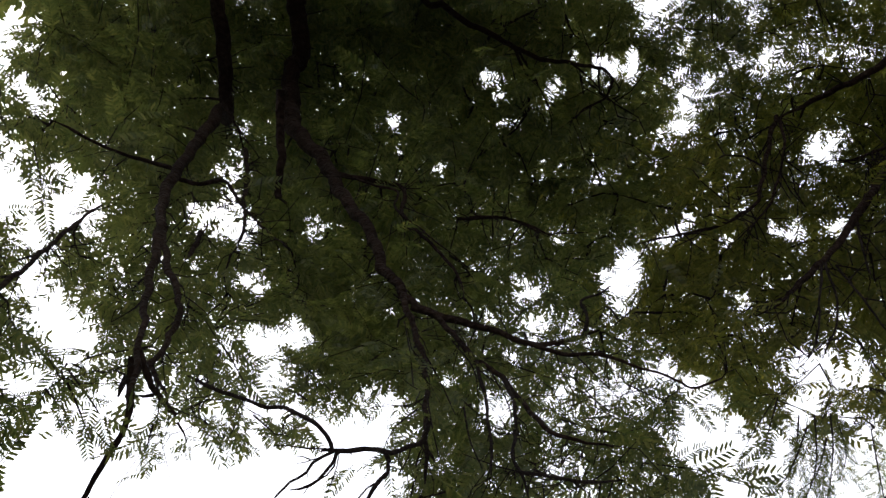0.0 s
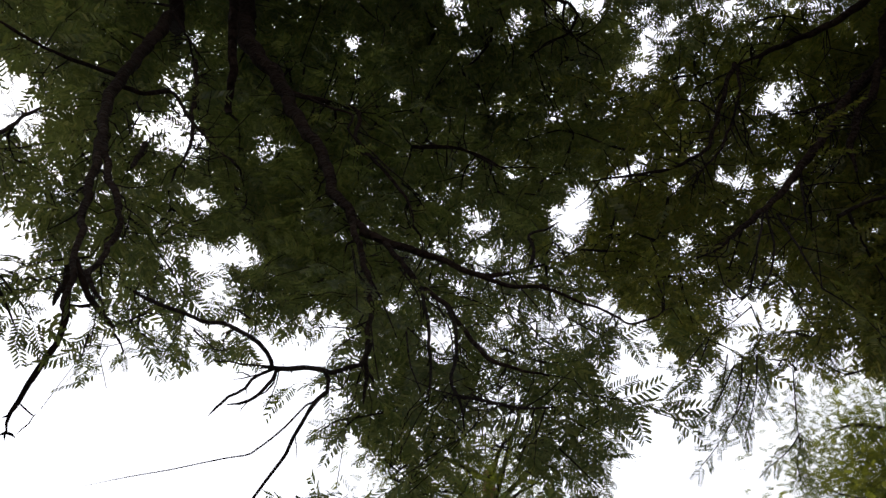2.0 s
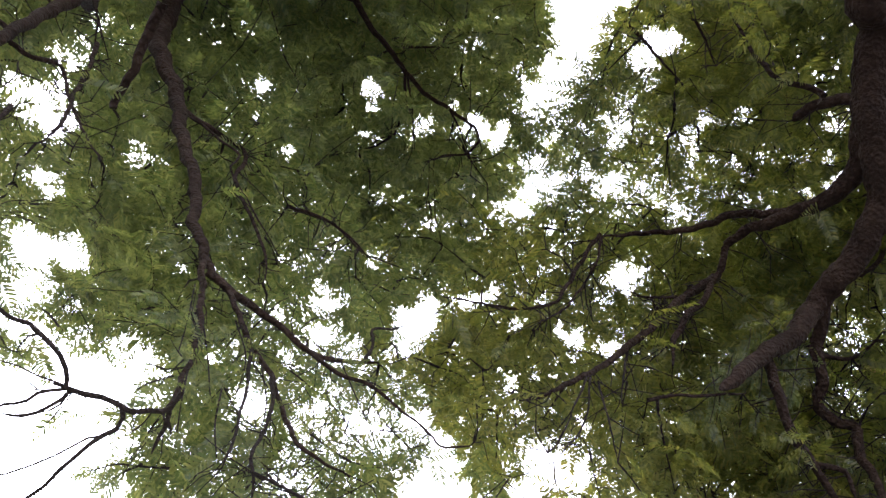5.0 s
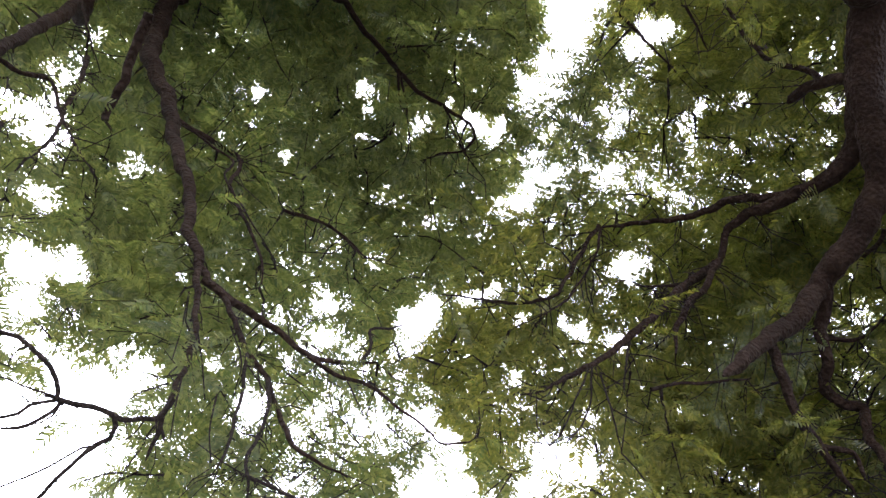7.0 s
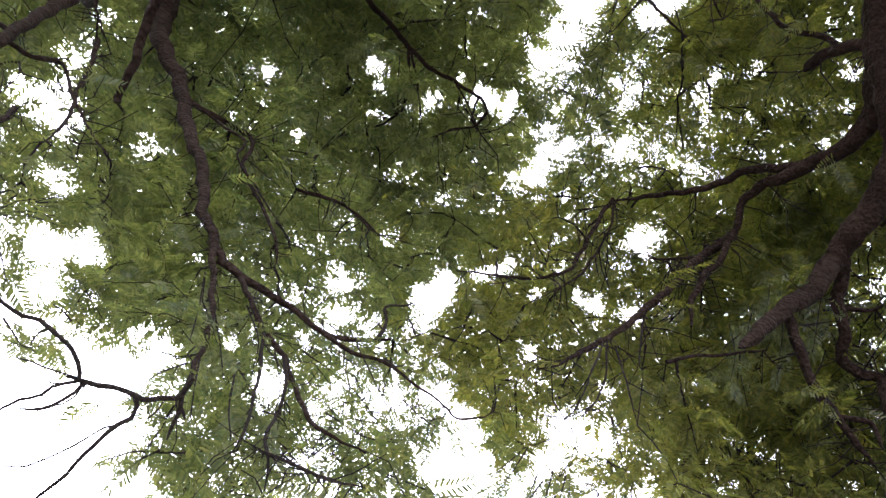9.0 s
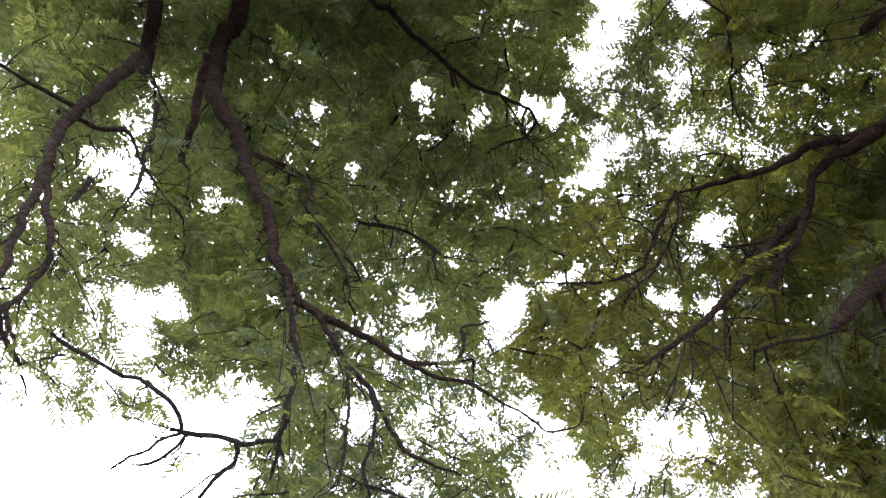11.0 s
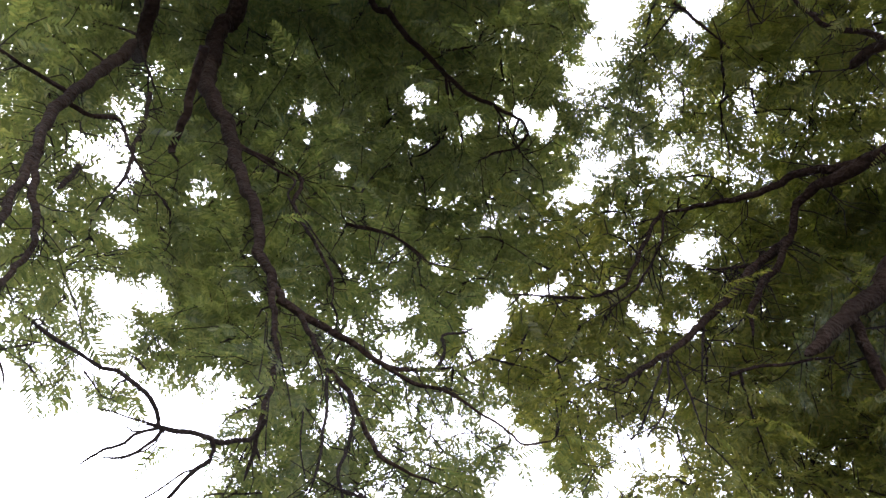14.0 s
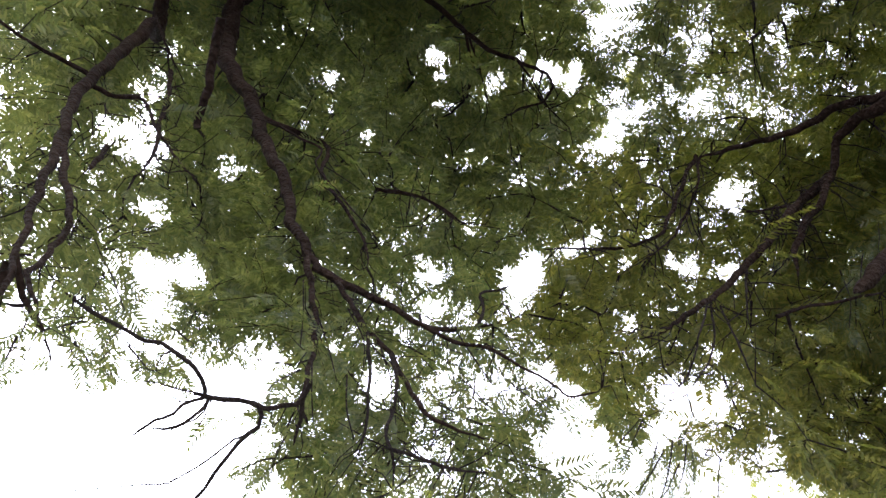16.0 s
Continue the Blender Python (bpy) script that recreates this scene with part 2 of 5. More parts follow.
limb(tree_a, "branch", [(-0.868, 2.159, 3.962, 0.0102), (-0.782, 2.041, 3.655, 0.0085), (-0.723, 1.926, 3.397, 0.0070), (-0.681, 1.853, 3.244,
    0.0058), (-0.647, 1.763, 3.074, 0.0048), (-0.641, 1.697, 2.972, 0.0039)])
limb(tree_a, "twig", [(-1.088, 2.266, 4.443, 0.0065), (-0.957, 2.193, 4.173, 0.0049), (-0.850, 2.129, 3.963, 0.0035)])
limb(tree_a, "twig", [(-0.777, 1.750, 3.115, 0.0083), (-0.755, 1.689, 3.010, 0.0072), (-0.733, 1.618, 2.892, 0.0061)])
limb(tree_a, "twig", [(-0.892, 1.859, 3.393, 0.0037), (-0.851, 1.811, 3.282, 0.0027), (-0.818, 1.721, 3.116, 0.0017)])
limb(tree_a, "branch", [(-1.004, 1.558, 3.044, 0.0049), (-0.960, 1.397, 2.795, 0.0054), (-0.929, 1.301, 2.657, 0.0060), (-0.884, 1.202, 2.510,
    0.0063), (-0.813, 1.041, 2.296, 0.0062)])
limb(tree_a, "branch", [(-0.993, 1.888, 3.536, 0.0089), (-1.099, 1.851, 3.554, 0.0080), (-1.170, 1.811, 3.540, 0.0069), (-1.276, 1.774, 3.576,
    0.0060), (-1.403, 1.711, 3.613, 0.0051)])
limb(tree_a, "limb", [(-1.050, 0.700, 5.925, 0.0647), (-0.807, 2.279, 5.171, 0.0518), (-0.843, 2.478, 4.978, 0.0488), (-0.830, 2.514, 4.729, 0.0445),
    (-0.734, 2.403, 4.382, 0.0386), (-0.576, 2.316, 4.079, 0.0335), (-0.476, 2.239, 3.856, 0.0294), (-0.375, 2.143, 3.602, 0.0254), (-0.273, 2.044,
    3.354, 0.0218), (-0.202, 1.935, 3.117, 0.0183), (-0.129, 1.859, 2.955, 0.0158), (-0.076, 1.796, 2.833, 0.0138)])
limb(tree_a, "branch", [(-0.089, 1.807, 2.859, 0.0134), (-0.005, 1.792, 2.805, 0.0121), (0.076, 1.789, 2.776, 0.0109), (0.164, 1.776, 2.732, 0.0095),
    (0.232, 1.758, 2.686, 0.0083), (0.336, 1.780, 2.708, 0.0073), (0.426, 1.809, 2.758, 0.0064), (0.492, 1.828, 2.801, 0.0054)])
limb(tree_a, "stub", [(-0.623, 1.722, 3.796, 0.0202), (-0.623, 1.788, 3.744, 0.0186), (-0.624, 1.852, 3.689, 0.0170), (-0.623, 1.923, 3.625, 0.0155), (-0.624, 1.975, 3.576, 0.0139), (-0.625, 2.017, 3.533, 0.0123)])
limb(tree_a, "branch", [(-0.474, 2.243, 3.898, 0.0123), (-0.380, 2.241, 3.855, 0.0112), (-0.269, 2.255, 3.851, 0.0104), (-0.170, 2.243, 3.792,
    0.0094), (-0.169, 2.151, 3.576, 0.0081), (-0.077, 2.081, 3.384, 0.0069), (-0.009, 2.025, 3.243, 0.0058), (0.044, 1.965, 3.106, 0.0049), (0.067,
    1.877, 2.926, 0.0039)])
limb(tree_a, "branch", [(-0.127, 1.839, 2.927, 0.0110), (-0.083, 1.724, 2.724, 0.0094), (-0.051, 1.597, 2.518, 0.0078), (-0.038, 1.500, 2.384,
    0.0068), (-0.036, 1.425, 2.292, 0.0058), (-0.040, 1.359, 2.219, 0.0051), (-0.041, 1.299, 2.157, 0.0044)])
limb(tree_a, "branch", [(-0.017, 1.744, 2.774, 0.0089), (0.034, 1.676, 2.648, 0.0081), (0.085, 1.617, 2.542, 0.0074), (0.147, 1.584, 2.478, 0.0068),
    (0.189, 1.517, 2.365, 0.0062), (0.227, 1.458, 2.272, 0.0056), (0.276, 1.440, 2.240, 0.0053), (0.351, 1.434, 2.215, 0.0050)])
limb(tree_a, "branch", [(0.084, 1.604, 2.535, 0.0058), (0.093, 1.526, 2.411, 0.0048), (0.094, 1.434, 2.277, 0.0038), (0.091, 1.360, 2.177, 0.0031),
    (0.087, 1.299, 2.104, 0.0024)])
limb(tree_a, "branch", [(0.145, 1.566, 2.467, 0.0055), (0.156, 1.505, 2.367, 0.0049), (0.154, 1.447, 2.281, 0.0043), (0.136, 1.368, 2.177, 0.0037),
    (0.146, 1.322, 2.112, 0.0033), (0.156, 1.312, 2.034, 0.0029)])
limb(tree_a, "branch", [(0.143, 1.303, 2.107, 0.0039), (0.213, 1.310, 2.102, 0.0033), (0.267, 1.308, 2.093, 0.0026), (0.336, 1.317, 2.099, 0.0020)])
limb(tree_a, "branch", [(0.223, 1.693, 2.643, 0.0062), (0.320, 1.684, 2.611, 0.0057), (0.417, 1.689, 2.610, 0.0054), (0.477, 1.670, 2.577, 0.0049),
    (0.548, 1.644, 2.525, 0.0044), (0.594, 1.617, 2.478, 0.0039), (0.608, 1.597, 2.452, 0.0034), (0.692, 1.611, 2.486, 0.0032), (0.716, 1.617, 2.519,
    0.0027)])
limb(tree_a, "twig", [(0.405, 1.776, 2.729, 0.0059), (0.434, 1.815, 2.828, 0.0054), (0.426, 1.833, 2.892, 0.0047), (0.483, 1.838, 2.920, 0.0040),
    (0.531, 1.846, 2.959, 0.0032)])
limb(tree_a, "limb", [(-0.875, 0.700, 6.012, 0.0247), (-0.178, 2.149, 5.404, 0.0198), (-0.005, 2.263, 5.299, 0.0182), (0.150, 2.326, 5.211, 0.0166),
    (0.362, 2.391, 5.109, 0.0151), (0.416, 2.401, 5.050, 0.0136), (0.600, 2.413, 4.968, 0.0122), (0.768, 2.385, 4.907, 0.0106), (0.879, 2.384, 4.833,
    0.0092), (0.919, 2.401, 4.761, 0.0078)])
limb(tree_a, "branch", [(0.387, 2.340, 5.001, 0.0100), (0.469, 2.467, 4.870, 0.0086), (0.476, 2.555, 4.770, 0.0070), (0.449, 2.529, 4.627, 0.0055)])
limb(tree_a, "twig", [(0.418, 2.361, 4.984, 0.0072), (0.511, 2.457, 4.856, 0.0049), (0.590, 2.512, 4.606, 0.0027)])
limb(tree_a, "twig", [(0.915, 2.410, 4.793, 0.0084), (0.879, 2.480, 4.739, 0.0070), (0.759, 2.504, 4.657, 0.0055), (0.680, 2.489, 4.551, 0.0040)])
limb(tree_a, "twig", [(0.324, 2.294, 5.131, 0.0088), (0.423, 2.238, 5.109, 0.0065), (0.520, 2.165, 5.097, 0.0042)])
limb(tree_a, "twig", [(0.711, 2.368, 4.875, 0.0070), (0.779, 2.384, 4.782, 0.0049), (0.900, 2.423, 4.581, 0.0028)])
limb(tree_a, "branch", [(0.062, 2.177, 3.555, 0.0071), (0.201, 2.191, 3.579, 0.0057), (0.299, 2.175, 3.542, 0.0044), (0.401, 2.125, 3.416, 0.0029)])
limb(tree_a, "branch", [(0.104, 2.149, 3.540, 0.0070), (0.240, 2.152, 3.542, 0.0060), (0.324, 2.125, 3.481, 0.0049), (0.410, 2.087, 3.388, 0.0038)])
limb(tree_a, "branch", [(-0.385, 2.163, 3.780, 0.0064), (-0.266, 2.158, 3.730, 0.0056), (-0.186, 2.141, 3.676, 0.0049), (-0.187, 2.069, 3.520,
    0.0041), (-0.073, 2.002, 3.335, 0.0033), (0.067, 1.922, 3.117, 0.0025)])
limb(tree_a, "twig", [(0.176, 1.368, 2.143, 0.0025), (0.223, 1.373, 2.128, 0.0020), (0.308, 1.402, 2.134, 0.0015)])
limb(tree_b, "limb", [(2.188, -0.438, 5.400, 0.1081), (1.773, 0.585, 4.514, 0.0864), (1.895, 0.766, 4.396, 0.0816), (2.005, 0.936, 4.266, 0.0766),
    (2.096, 1.048, 4.154, 0.0718), (2.182, 1.136, 4.045, 0.0668), (2.251, 1.234, 3.935, 0.0620), (2.277, 1.379, 3.829, 0.0570), (2.261, 1.507, 3.764,
    0.0520), (2.236, 1.628, 3.702, 0.0471), (2.101, 1.675, 3.496, 0.0399), (1.947, 1.702, 3.348, 0.0335), (1.817, 1.715, 3.219, 0.0278), (1.714,
    1.723, 3.128, 0.0227)])
limb(tree_b, "limb", [(2.028, 0.942, 4.247, 0.0549), (2.079, 1.059, 4.194, 0.0504), (2.131, 1.162, 4.136, 0.0459), (2.168, 1.269, 4.086, 0.0411),
    (2.151, 1.383, 4.072, 0.0364), (2.105, 1.502, 4.074, 0.0317), (2.049, 1.612, 4.082, 0.0270), (1.988, 1.726, 4.088, 0.0221)])
limb(tree_b, "branch", [(2.118, 1.470, 4.074, 0.0235), (2.080, 1.545, 4.096, 0.0230), (2.039, 1.605, 4.126, 0.0221), (1.953, 1.701, 4.173, 0.0198), (1.895, 1.831, 4.173, 0.0175), (1.824, 1.951, 4.180, 0.0152),
    (1.678, 2.027, 4.146, 0.0125), (1.464, 2.098, 4.084, 0.0098)])
limb(tree_b, "branch", [(1.478, 2.094, 4.091, 0.0111), (1.365, 2.080, 3.869, 0.0096), (1.267, 2.047, 3.631, 0.0082), (1.179, 2.019, 3.474, 0.0072),
    (0.983, 2.007, 3.356, 0.0062), (0.812, 1.998, 3.299, 0.0053), (0.693, 1.984, 3.252, 0.0046)])
limb(tree_b, "twig", [(1.485, 2.092, 4.082, 0.0073), (1.433, 2.061, 3.865, 0.0061), (1.283, 2.022, 3.556, 0.0048), (1.189, 1.992, 3.406, 0.0037),
    (0.957, 1.945, 3.174, 0.0028)])
limb(tree_b, "branch", [(2.261, 1.582, 3.709, 0.0296), (2.309, 1.692, 3.636, 0.0283), (2.318, 1.751, 3.515, 0.0265), (2.359, 1.798, 3.412, 0.0248),
    (2.370, 1.853, 3.349, 0.0232)])
limb(tree_b, "branch", [(2.375, 1.853, 3.365, 0.0255), (2.432, 1.834, 3.324, 0.0238), (2.522, 1.809, 3.294, 0.0223), (2.498, 1.796, 3.140, 0.0200),
    (2.501, 1.774, 2.975, 0.0179), (2.494, 1.753, 2.820, 0.0159)])
limb(tree_b, "branch", [(2.020, 1.731, 3.388, 0.0215), (2.041, 1.739, 3.164, 0.0192), (2.074, 1.755, 3.062, 0.0175), (2.158, 1.767, 2.994, 0.0160),
    (2.233, 1.777, 2.911, 0.0145), (2.316, 1.792, 2.863, 0.0130)])
limb(tree_b, "branch", [(2.245, 1.838, 3.052, 0.0133), (2.324, 1.821, 3.049, 0.0116), (2.390, 1.806, 3.037, 0.0099), (2.393, 1.790, 2.939, 0.0079)])
limb(tree_b, "branch", [(2.014, 1.685, 4.095, 0.0198), (1.998, 1.804, 4.061, 0.0192), (1.972, 1.874, 3.925, 0.0181), (1.910, 1.896, 3.794, 0.0169),
    (1.803, 1.919, 3.634, 0.0155), (1.743, 1.930, 3.526, 0.0143), (1.678, 1.920, 3.323, 0.0131)])
limb(tree_b, "branch", [(2.002, 1.929, 3.946, 0.0243), (1.808, 1.950, 3.757, 0.0208), (1.638, 1.942, 3.516, 0.0173), (1.469, 1.926, 3.326, 0.0145),
    (1.310, 1.897, 3.149, 0.0117), (1.165, 1.863, 3.004, 0.0095), (1.028, 1.819, 2.865, 0.0074), (0.932, 1.795, 2.810, 0.0057)])
limb(tree_b, "twig", [(1.495, 1.856, 3.062, 0.0077), (1.612, 1.838, 3.114, 0.0068), (1.749, 1.809, 3.148, 0.0061), (1.903, 1.774, 3.199, 0.0052)])
limb(tree_b, "branch", [(2.012, 1.001, 4.236, 0.0254), (1.960, 1.073, 4.315, 0.0243), (1.939, 1.164, 4.357, 0.0231), (1.937, 1.274, 4.376, 0.0221)])
limb(tree_b, "branch", [(1.953, 1.092, 4.345, 0.0140), (1.878, 1.139, 4.434, 0.0128), (1.797, 1.199, 4.518, 0.0115), (1.743, 1.201, 4.605, 0.0103),
    (1.673, 1.188, 4.704, 0.0091), (1.573, 1.153, 4.821, 0.0077)])
limb(tree_b, "twig", [(1.275, 1.896, 3.110, 0.0047), (1.203, 1.819, 2.860, 0.0035), (1.097, 1.759, 2.694, 0.0024), (1.015, 1.714, 2.594, 0.0015)])
limb(tree_b, "twig", [(1.297, 1.884, 3.074, 0.0046), (1.289, 1.800, 2.835, 0.0030), (1.264, 1.741, 2.689, 0.0016)])
limb(tree_b, "twig", [(1.466, 1.916, 3.301, 0.0060), (1.394, 1.864, 3.109, 0.0042), (1.346, 1.817, 2.972, 0.0027)])
limb(tree_b, "twig", [(1.819, 1.962, 3.770, 0.0070), (1.653, 1.973, 3.700, 0.0051), (1.532, 1.973, 3.656, 0.0034)])
limb(tree_b, "twig", [(1.220, 1.447, 4.854, 0.0103), (1.358, 1.470, 4.789, 0.0082), (1.466, 1.496, 4.730, 0.0061), (1.545, 1.498, 4.691, 0.0039)])
limb(tree_b, "twig", [(1.474, 1.269, 4.824, 0.0077), (1.565, 1.316, 4.763, 0.0058), (1.643, 1.355, 4.707, 0.0039)])
limb(tree_b, "twig", [(2.505, 1.849, 3.677, 0.0103), (2.634, 1.810, 3.686, 0.0083), (2.749, 1.771, 3.785, 0.0063), (2.760, 1.690, 3.834, 0.0040)])
limb(tree_b, "branch", [(2.630, 1.488, 4.110, 0.0135), (2.635, 1.559, 4.063, 0.0112), (2.615, 1.631, 4.040, 0.0089), (2.609, 1.710, 3.991, 0.0066)])
limb(tree_b, "twig", [(1.228, 1.850, 3.043, 0.0045), (1.053, 1.726, 2.705, 0.0027), (0.924, 1.636, 2.534, 0.0015)])
vine([(1.330, 1.725, 5.143, 0.002), (1.417, 2.125, 4.885, 0.002), (1.387, 2.369, 4.423, 0.002), (1.192, 2.245, 3.668, 0.0015)])
limb(tree_a, "bare_branch", [(-0.642, 1.293, 2.358, 0.0083), (-0.642, 1.317, 2.319, 0.0079), (-0.641, 1.341, 2.279, 0.0075), (-0.641, 1.356, 2.251,
    0.0072), (-0.648, 1.367, 2.222, 0.0068), (-0.660, 1.375, 2.195, 0.0064), (-0.672, 1.382, 2.167, 0.0060), (-0.683, 1.389, 2.140, 0.0056), (-0.694,
    1.397, 2.110, 0.0053), (-0.704, 1.401, 2.086, 0.0049), (-0.708, 1.407, 2.065, 0.0045), (-0.707, 1.413, 2.050, 0.0041)])
limb(tree_a, "bare_twig", [(-0.707, 1.412, 2.053, 0.0025), (-0.713, 1.411, 2.048, 0.0022), (-0.719, 1.409, 2.044, 0.0019)])
limb(tree_a, "bare_twig", [(-0.707, 1.412, 2.053, 0.0032), (-0.697, 1.418, 2.051, 0.0029), (-0.691, 1.422, 2.046, 0.0025)])
limb(tree_a, "bare_twig", [(-0.708, 1.412, 2.052, 0.0025), (-0.708, 1.415, 2.045, 0.0019), (-0.707, 1.417, 2.038, 0.0013)])
limb(tree_a, "bare_twig", [(-0.708, 1.401, 2.081, 0.0025), (-0.717, 1.398, 2.076, 0.0013)])
limb(tree_a, "bare_twig", [(-0.692, 1.400, 2.104, 0.0014), (-0.681, 1.409, 2.096, 0.0014), (-0.669, 1.417, 2.088, 0.0014), (-0.674, 1.420, 2.074,
    0.0013), (-0.684, 1.420, 2.062, 0.0013), (-0.691, 1.421, 2.050, 0.0013)])
limb(tree_a, "bare_twig", [(-0.669, 1.417, 2.088, 0.0013), (-0.666, 1.417, 2.092, 0.0013)])
limb(tree_a, "bare_twig", [(-0.648, 1.312, 2.322, 0.0057), (-0.656, 1.321, 2.301, 0.0051), (-0.661, 1.329, 2.282, 0.0045)])
limb(tree_a, "bare_branch", [(-0.633, 1.287, 2.375, 0.0089), (-0.616, 1.317, 2.339, 0.0083), (-0.602, 1.340, 2.313, 0.0076), (-0.589, 1.353, 2.300,
    0.0070), (-0.574, 1.367, 2.286, 0.0064), (-0.556, 1.383, 2.272, 0.0057)])
limb(tree_a, "bare_twig", [(-0.598, 1.350, 2.298, 0.0051), (-0.616, 1.345, 2.292, 0.0041), (-0.632, 1.338, 2.292, 0.0032)])
limb(tree_a, "branch", [(-0.032, 1.297, 2.213, 0.0053), (-0.034, 1.304, 2.198, 0.0053), (-0.037, 1.311, 2.183, 0.0053), (-0.048, 1.316, 2.173,
    0.0052), (-0.072, 1.318, 2.168, 0.0052), (-0.102, 1.320, 2.159, 0.0052), (-0.126, 1.316, 2.163, 0.0052), (-0.153, 1.312, 2.164, 0.0051), (-0.180,
    1.312, 2.157, 0.0051), (-0.210, 1.308, 2.156, 0.0051), (-0.219, 1.306, 2.157, 0.0051), (-0.233, 1.305, 2.154, 0.0050)])
limb(tree_a, "branch", [(-0.209, 1.309, 2.154, 0.0042), (-0.212, 1.302, 2.167, 0.0042), (-0.223, 1.293, 2.182, 0.0042), (-0.240, 1.283, 2.196,
    0.0042), (-0.262, 1.273, 2.207, 0.0042), (-0.283, 1.264, 2.214, 0.0042), (-0.304, 1.256, 2.221, 0.0042), (-0.330, 1.251, 2.218, 0.0042), (-0.360,
    1.239, 2.223, 0.0042), (-0.395, 1.225, 2.229, 0.0042), (-0.440, 1.206, 2.236, 0.0042), (-0.478, 1.183, 2.249, 0.0042)])
limb(tree_a, "bare_twig", [(-0.205, 1.308, 2.157, 0.0036), (-0.217, 1.309, 2.151, 0.0035), (-0.232, 1.310, 2.144, 0.0033), (-0.247, 1.312, 2.134,
    0.0032), (-0.257, 1.317, 2.118, 0.0030), (-0.272, 1.319, 2.108, 0.0029), (-0.287, 1.319, 2.100, 0.0027), (-0.296, 1.321, 2.089, 0.0026), (-0.306,
    1.323, 2.079, 0.0024), (-0.318, 1.326, 2.064, 0.0022)])
limb(tree_a, "bare_twig", [(-0.227, 1.310, 2.147, 0.0020), (-0.243, 1.310, 2.141, 0.0016), (-0.261, 1.309, 2.134, 0.0013), (-0.285, 1.307, 2.128,
    0.0010)])
limb(tree_a, "bare_twig", [(-0.212, 1.306, 2.159, 0.0020), (-0.238, 1.302, 2.158, 0.0018), (-0.270, 1.296, 2.157, 0.0016), (-0.295, 1.290, 2.158,
    0.0014), (-0.316, 1.287, 2.156, 0.0012), (-0.329, 1.286, 2.150, 0.0010)])
limb(tree_a, "bare_twig", [(-0.203, 1.308, 2.158, 0.0034), (-0.206, 1.312, 2.149, 0.0032), (-0.211, 1.317, 2.136, 0.0031), (-0.226, 1.323, 2.118,
    0.0030), (-0.237, 1.326, 2.106, 0.0029), (-0.250, 1.328, 2.097, 0.0028), (-0.266, 1.327, 2.090, 0.0026), (-0.288, 1.324, 2.086, 0.0025)])
limb(tree_a, "bare_twig", [(-0.201, 1.308, 2.158, 0.0022), (-0.204, 1.313, 2.147, 0.0021), (-0.207, 1.320, 2.132, 0.0020), (-0.220, 1.325, 2.116,
    0.0018), (-0.235, 1.327, 2.106, 0.0017)])
limb(tree_a, "bare_twig", [(-0.199, 1.309, 2.157, 0.0017), (-0.200, 1.314, 2.148, 0.0015), (-0.202, 1.320, 2.132, 0.0014), (-0.209, 1.328, 2.112,
    0.0013), (-0.214, 1.334, 2.098, 0.0011), (-0.223, 1.340, 2.080, 0.0010)])
limb(tree_a, "bare_twig", [(-0.257, 1.317, 2.118, 0.0011), (-0.252, 1.326, 2.100, 0.0007)])
limb(tree_a, "bare_twig", [(-0.251, 1.309, 2.139, 0.0014), (-0.266, 1.304, 2.143, 0.0013), (-0.279, 1.302, 2.141, 0.0012)])
limb(tree_a, "bare_twig", [(-0.250, 1.328, 2.097, 0.0011), (-0.261, 1.331, 2.083, 0.0009), (-0.264, 1.334, 2.075, 0.0007)])
limb(tree_a, "bare_branch", [(-0.113, 1.319, 2.159, 0.0050), (-0.104, 1.326, 2.144, 0.0048), (-0.107, 1.335, 2.125, 0.0046), (-0.123, 1.340, 2.110,
    0.0044), (-0.134, 1.345, 2.095, 0.0041), (-0.149, 1.355, 2.068, 0.0039), (-0.164, 1.363, 2.041, 0.0037), (-0.175, 1.373, 2.012, 0.0034), (-0.192,
    1.379, 1.986, 0.0032), (-0.204, 1.383, 1.968, 0.0030), (-0.229, 1.390, 1.931, 0.0027), (-0.250, 1.397, 1.893, 0.0025)])
limb(tree_a, "bare_twig", [(-0.123, 1.340, 2.110, 0.0025), (-0.145, 1.343, 2.099, 0.0024), (-0.160, 1.348, 2.082, 0.0022), (-0.180, 1.354, 2.059,
    0.0021), (-0.205, 1.360, 2.036, 0.0019), (-0.225, 1.362, 2.020, 0.0018), (-0.237, 1.364, 2.010, 0.0016), (-0.249, 1.363, 2.005, 0.0014), (-0.274,
    1.360, 1.999, 0.0013), (-0.308, 1.356, 1.989, 0.0011), (-0.370, 1.347, 1.970, 0.0010), (-0.433, 1.334, 1.951, 0.0008), (-0.502, 1.317, 1.927,
    0.0007)])
limb(tree_a, "bare_twig", [(-0.161, 1.362, 2.045, 0.0010), (-0.156, 1.370, 2.024, 0.0008), (-0.154, 1.378, 2.003, 0.0007)])
limb(tree_a, "bare_twig", [(-0.064, 1.319, 2.165, 0.0017), (-0.069, 1.327, 2.148, 0.0015), (-0.078, 1.333, 2.134, 0.0013), (-0.092, 1.338, 2.120,
    0.0011)])
limb(tree_a, "bare_twig", [(-0.036, 1.333, 2.139, 0.0011), (-0.055, 1.332, 2.139, 0.0010), (-0.069, 1.331, 2.139, 0.0008)])
limb(tree_a, "bare_twig", [(-0.037, 1.312, 2.181, 0.0045), (-0.033, 1.326, 2.154, 0.0039), (-0.036, 1.335, 2.133, 0.0034), (-0.037, 1.346, 2.107,
    0.0028)])
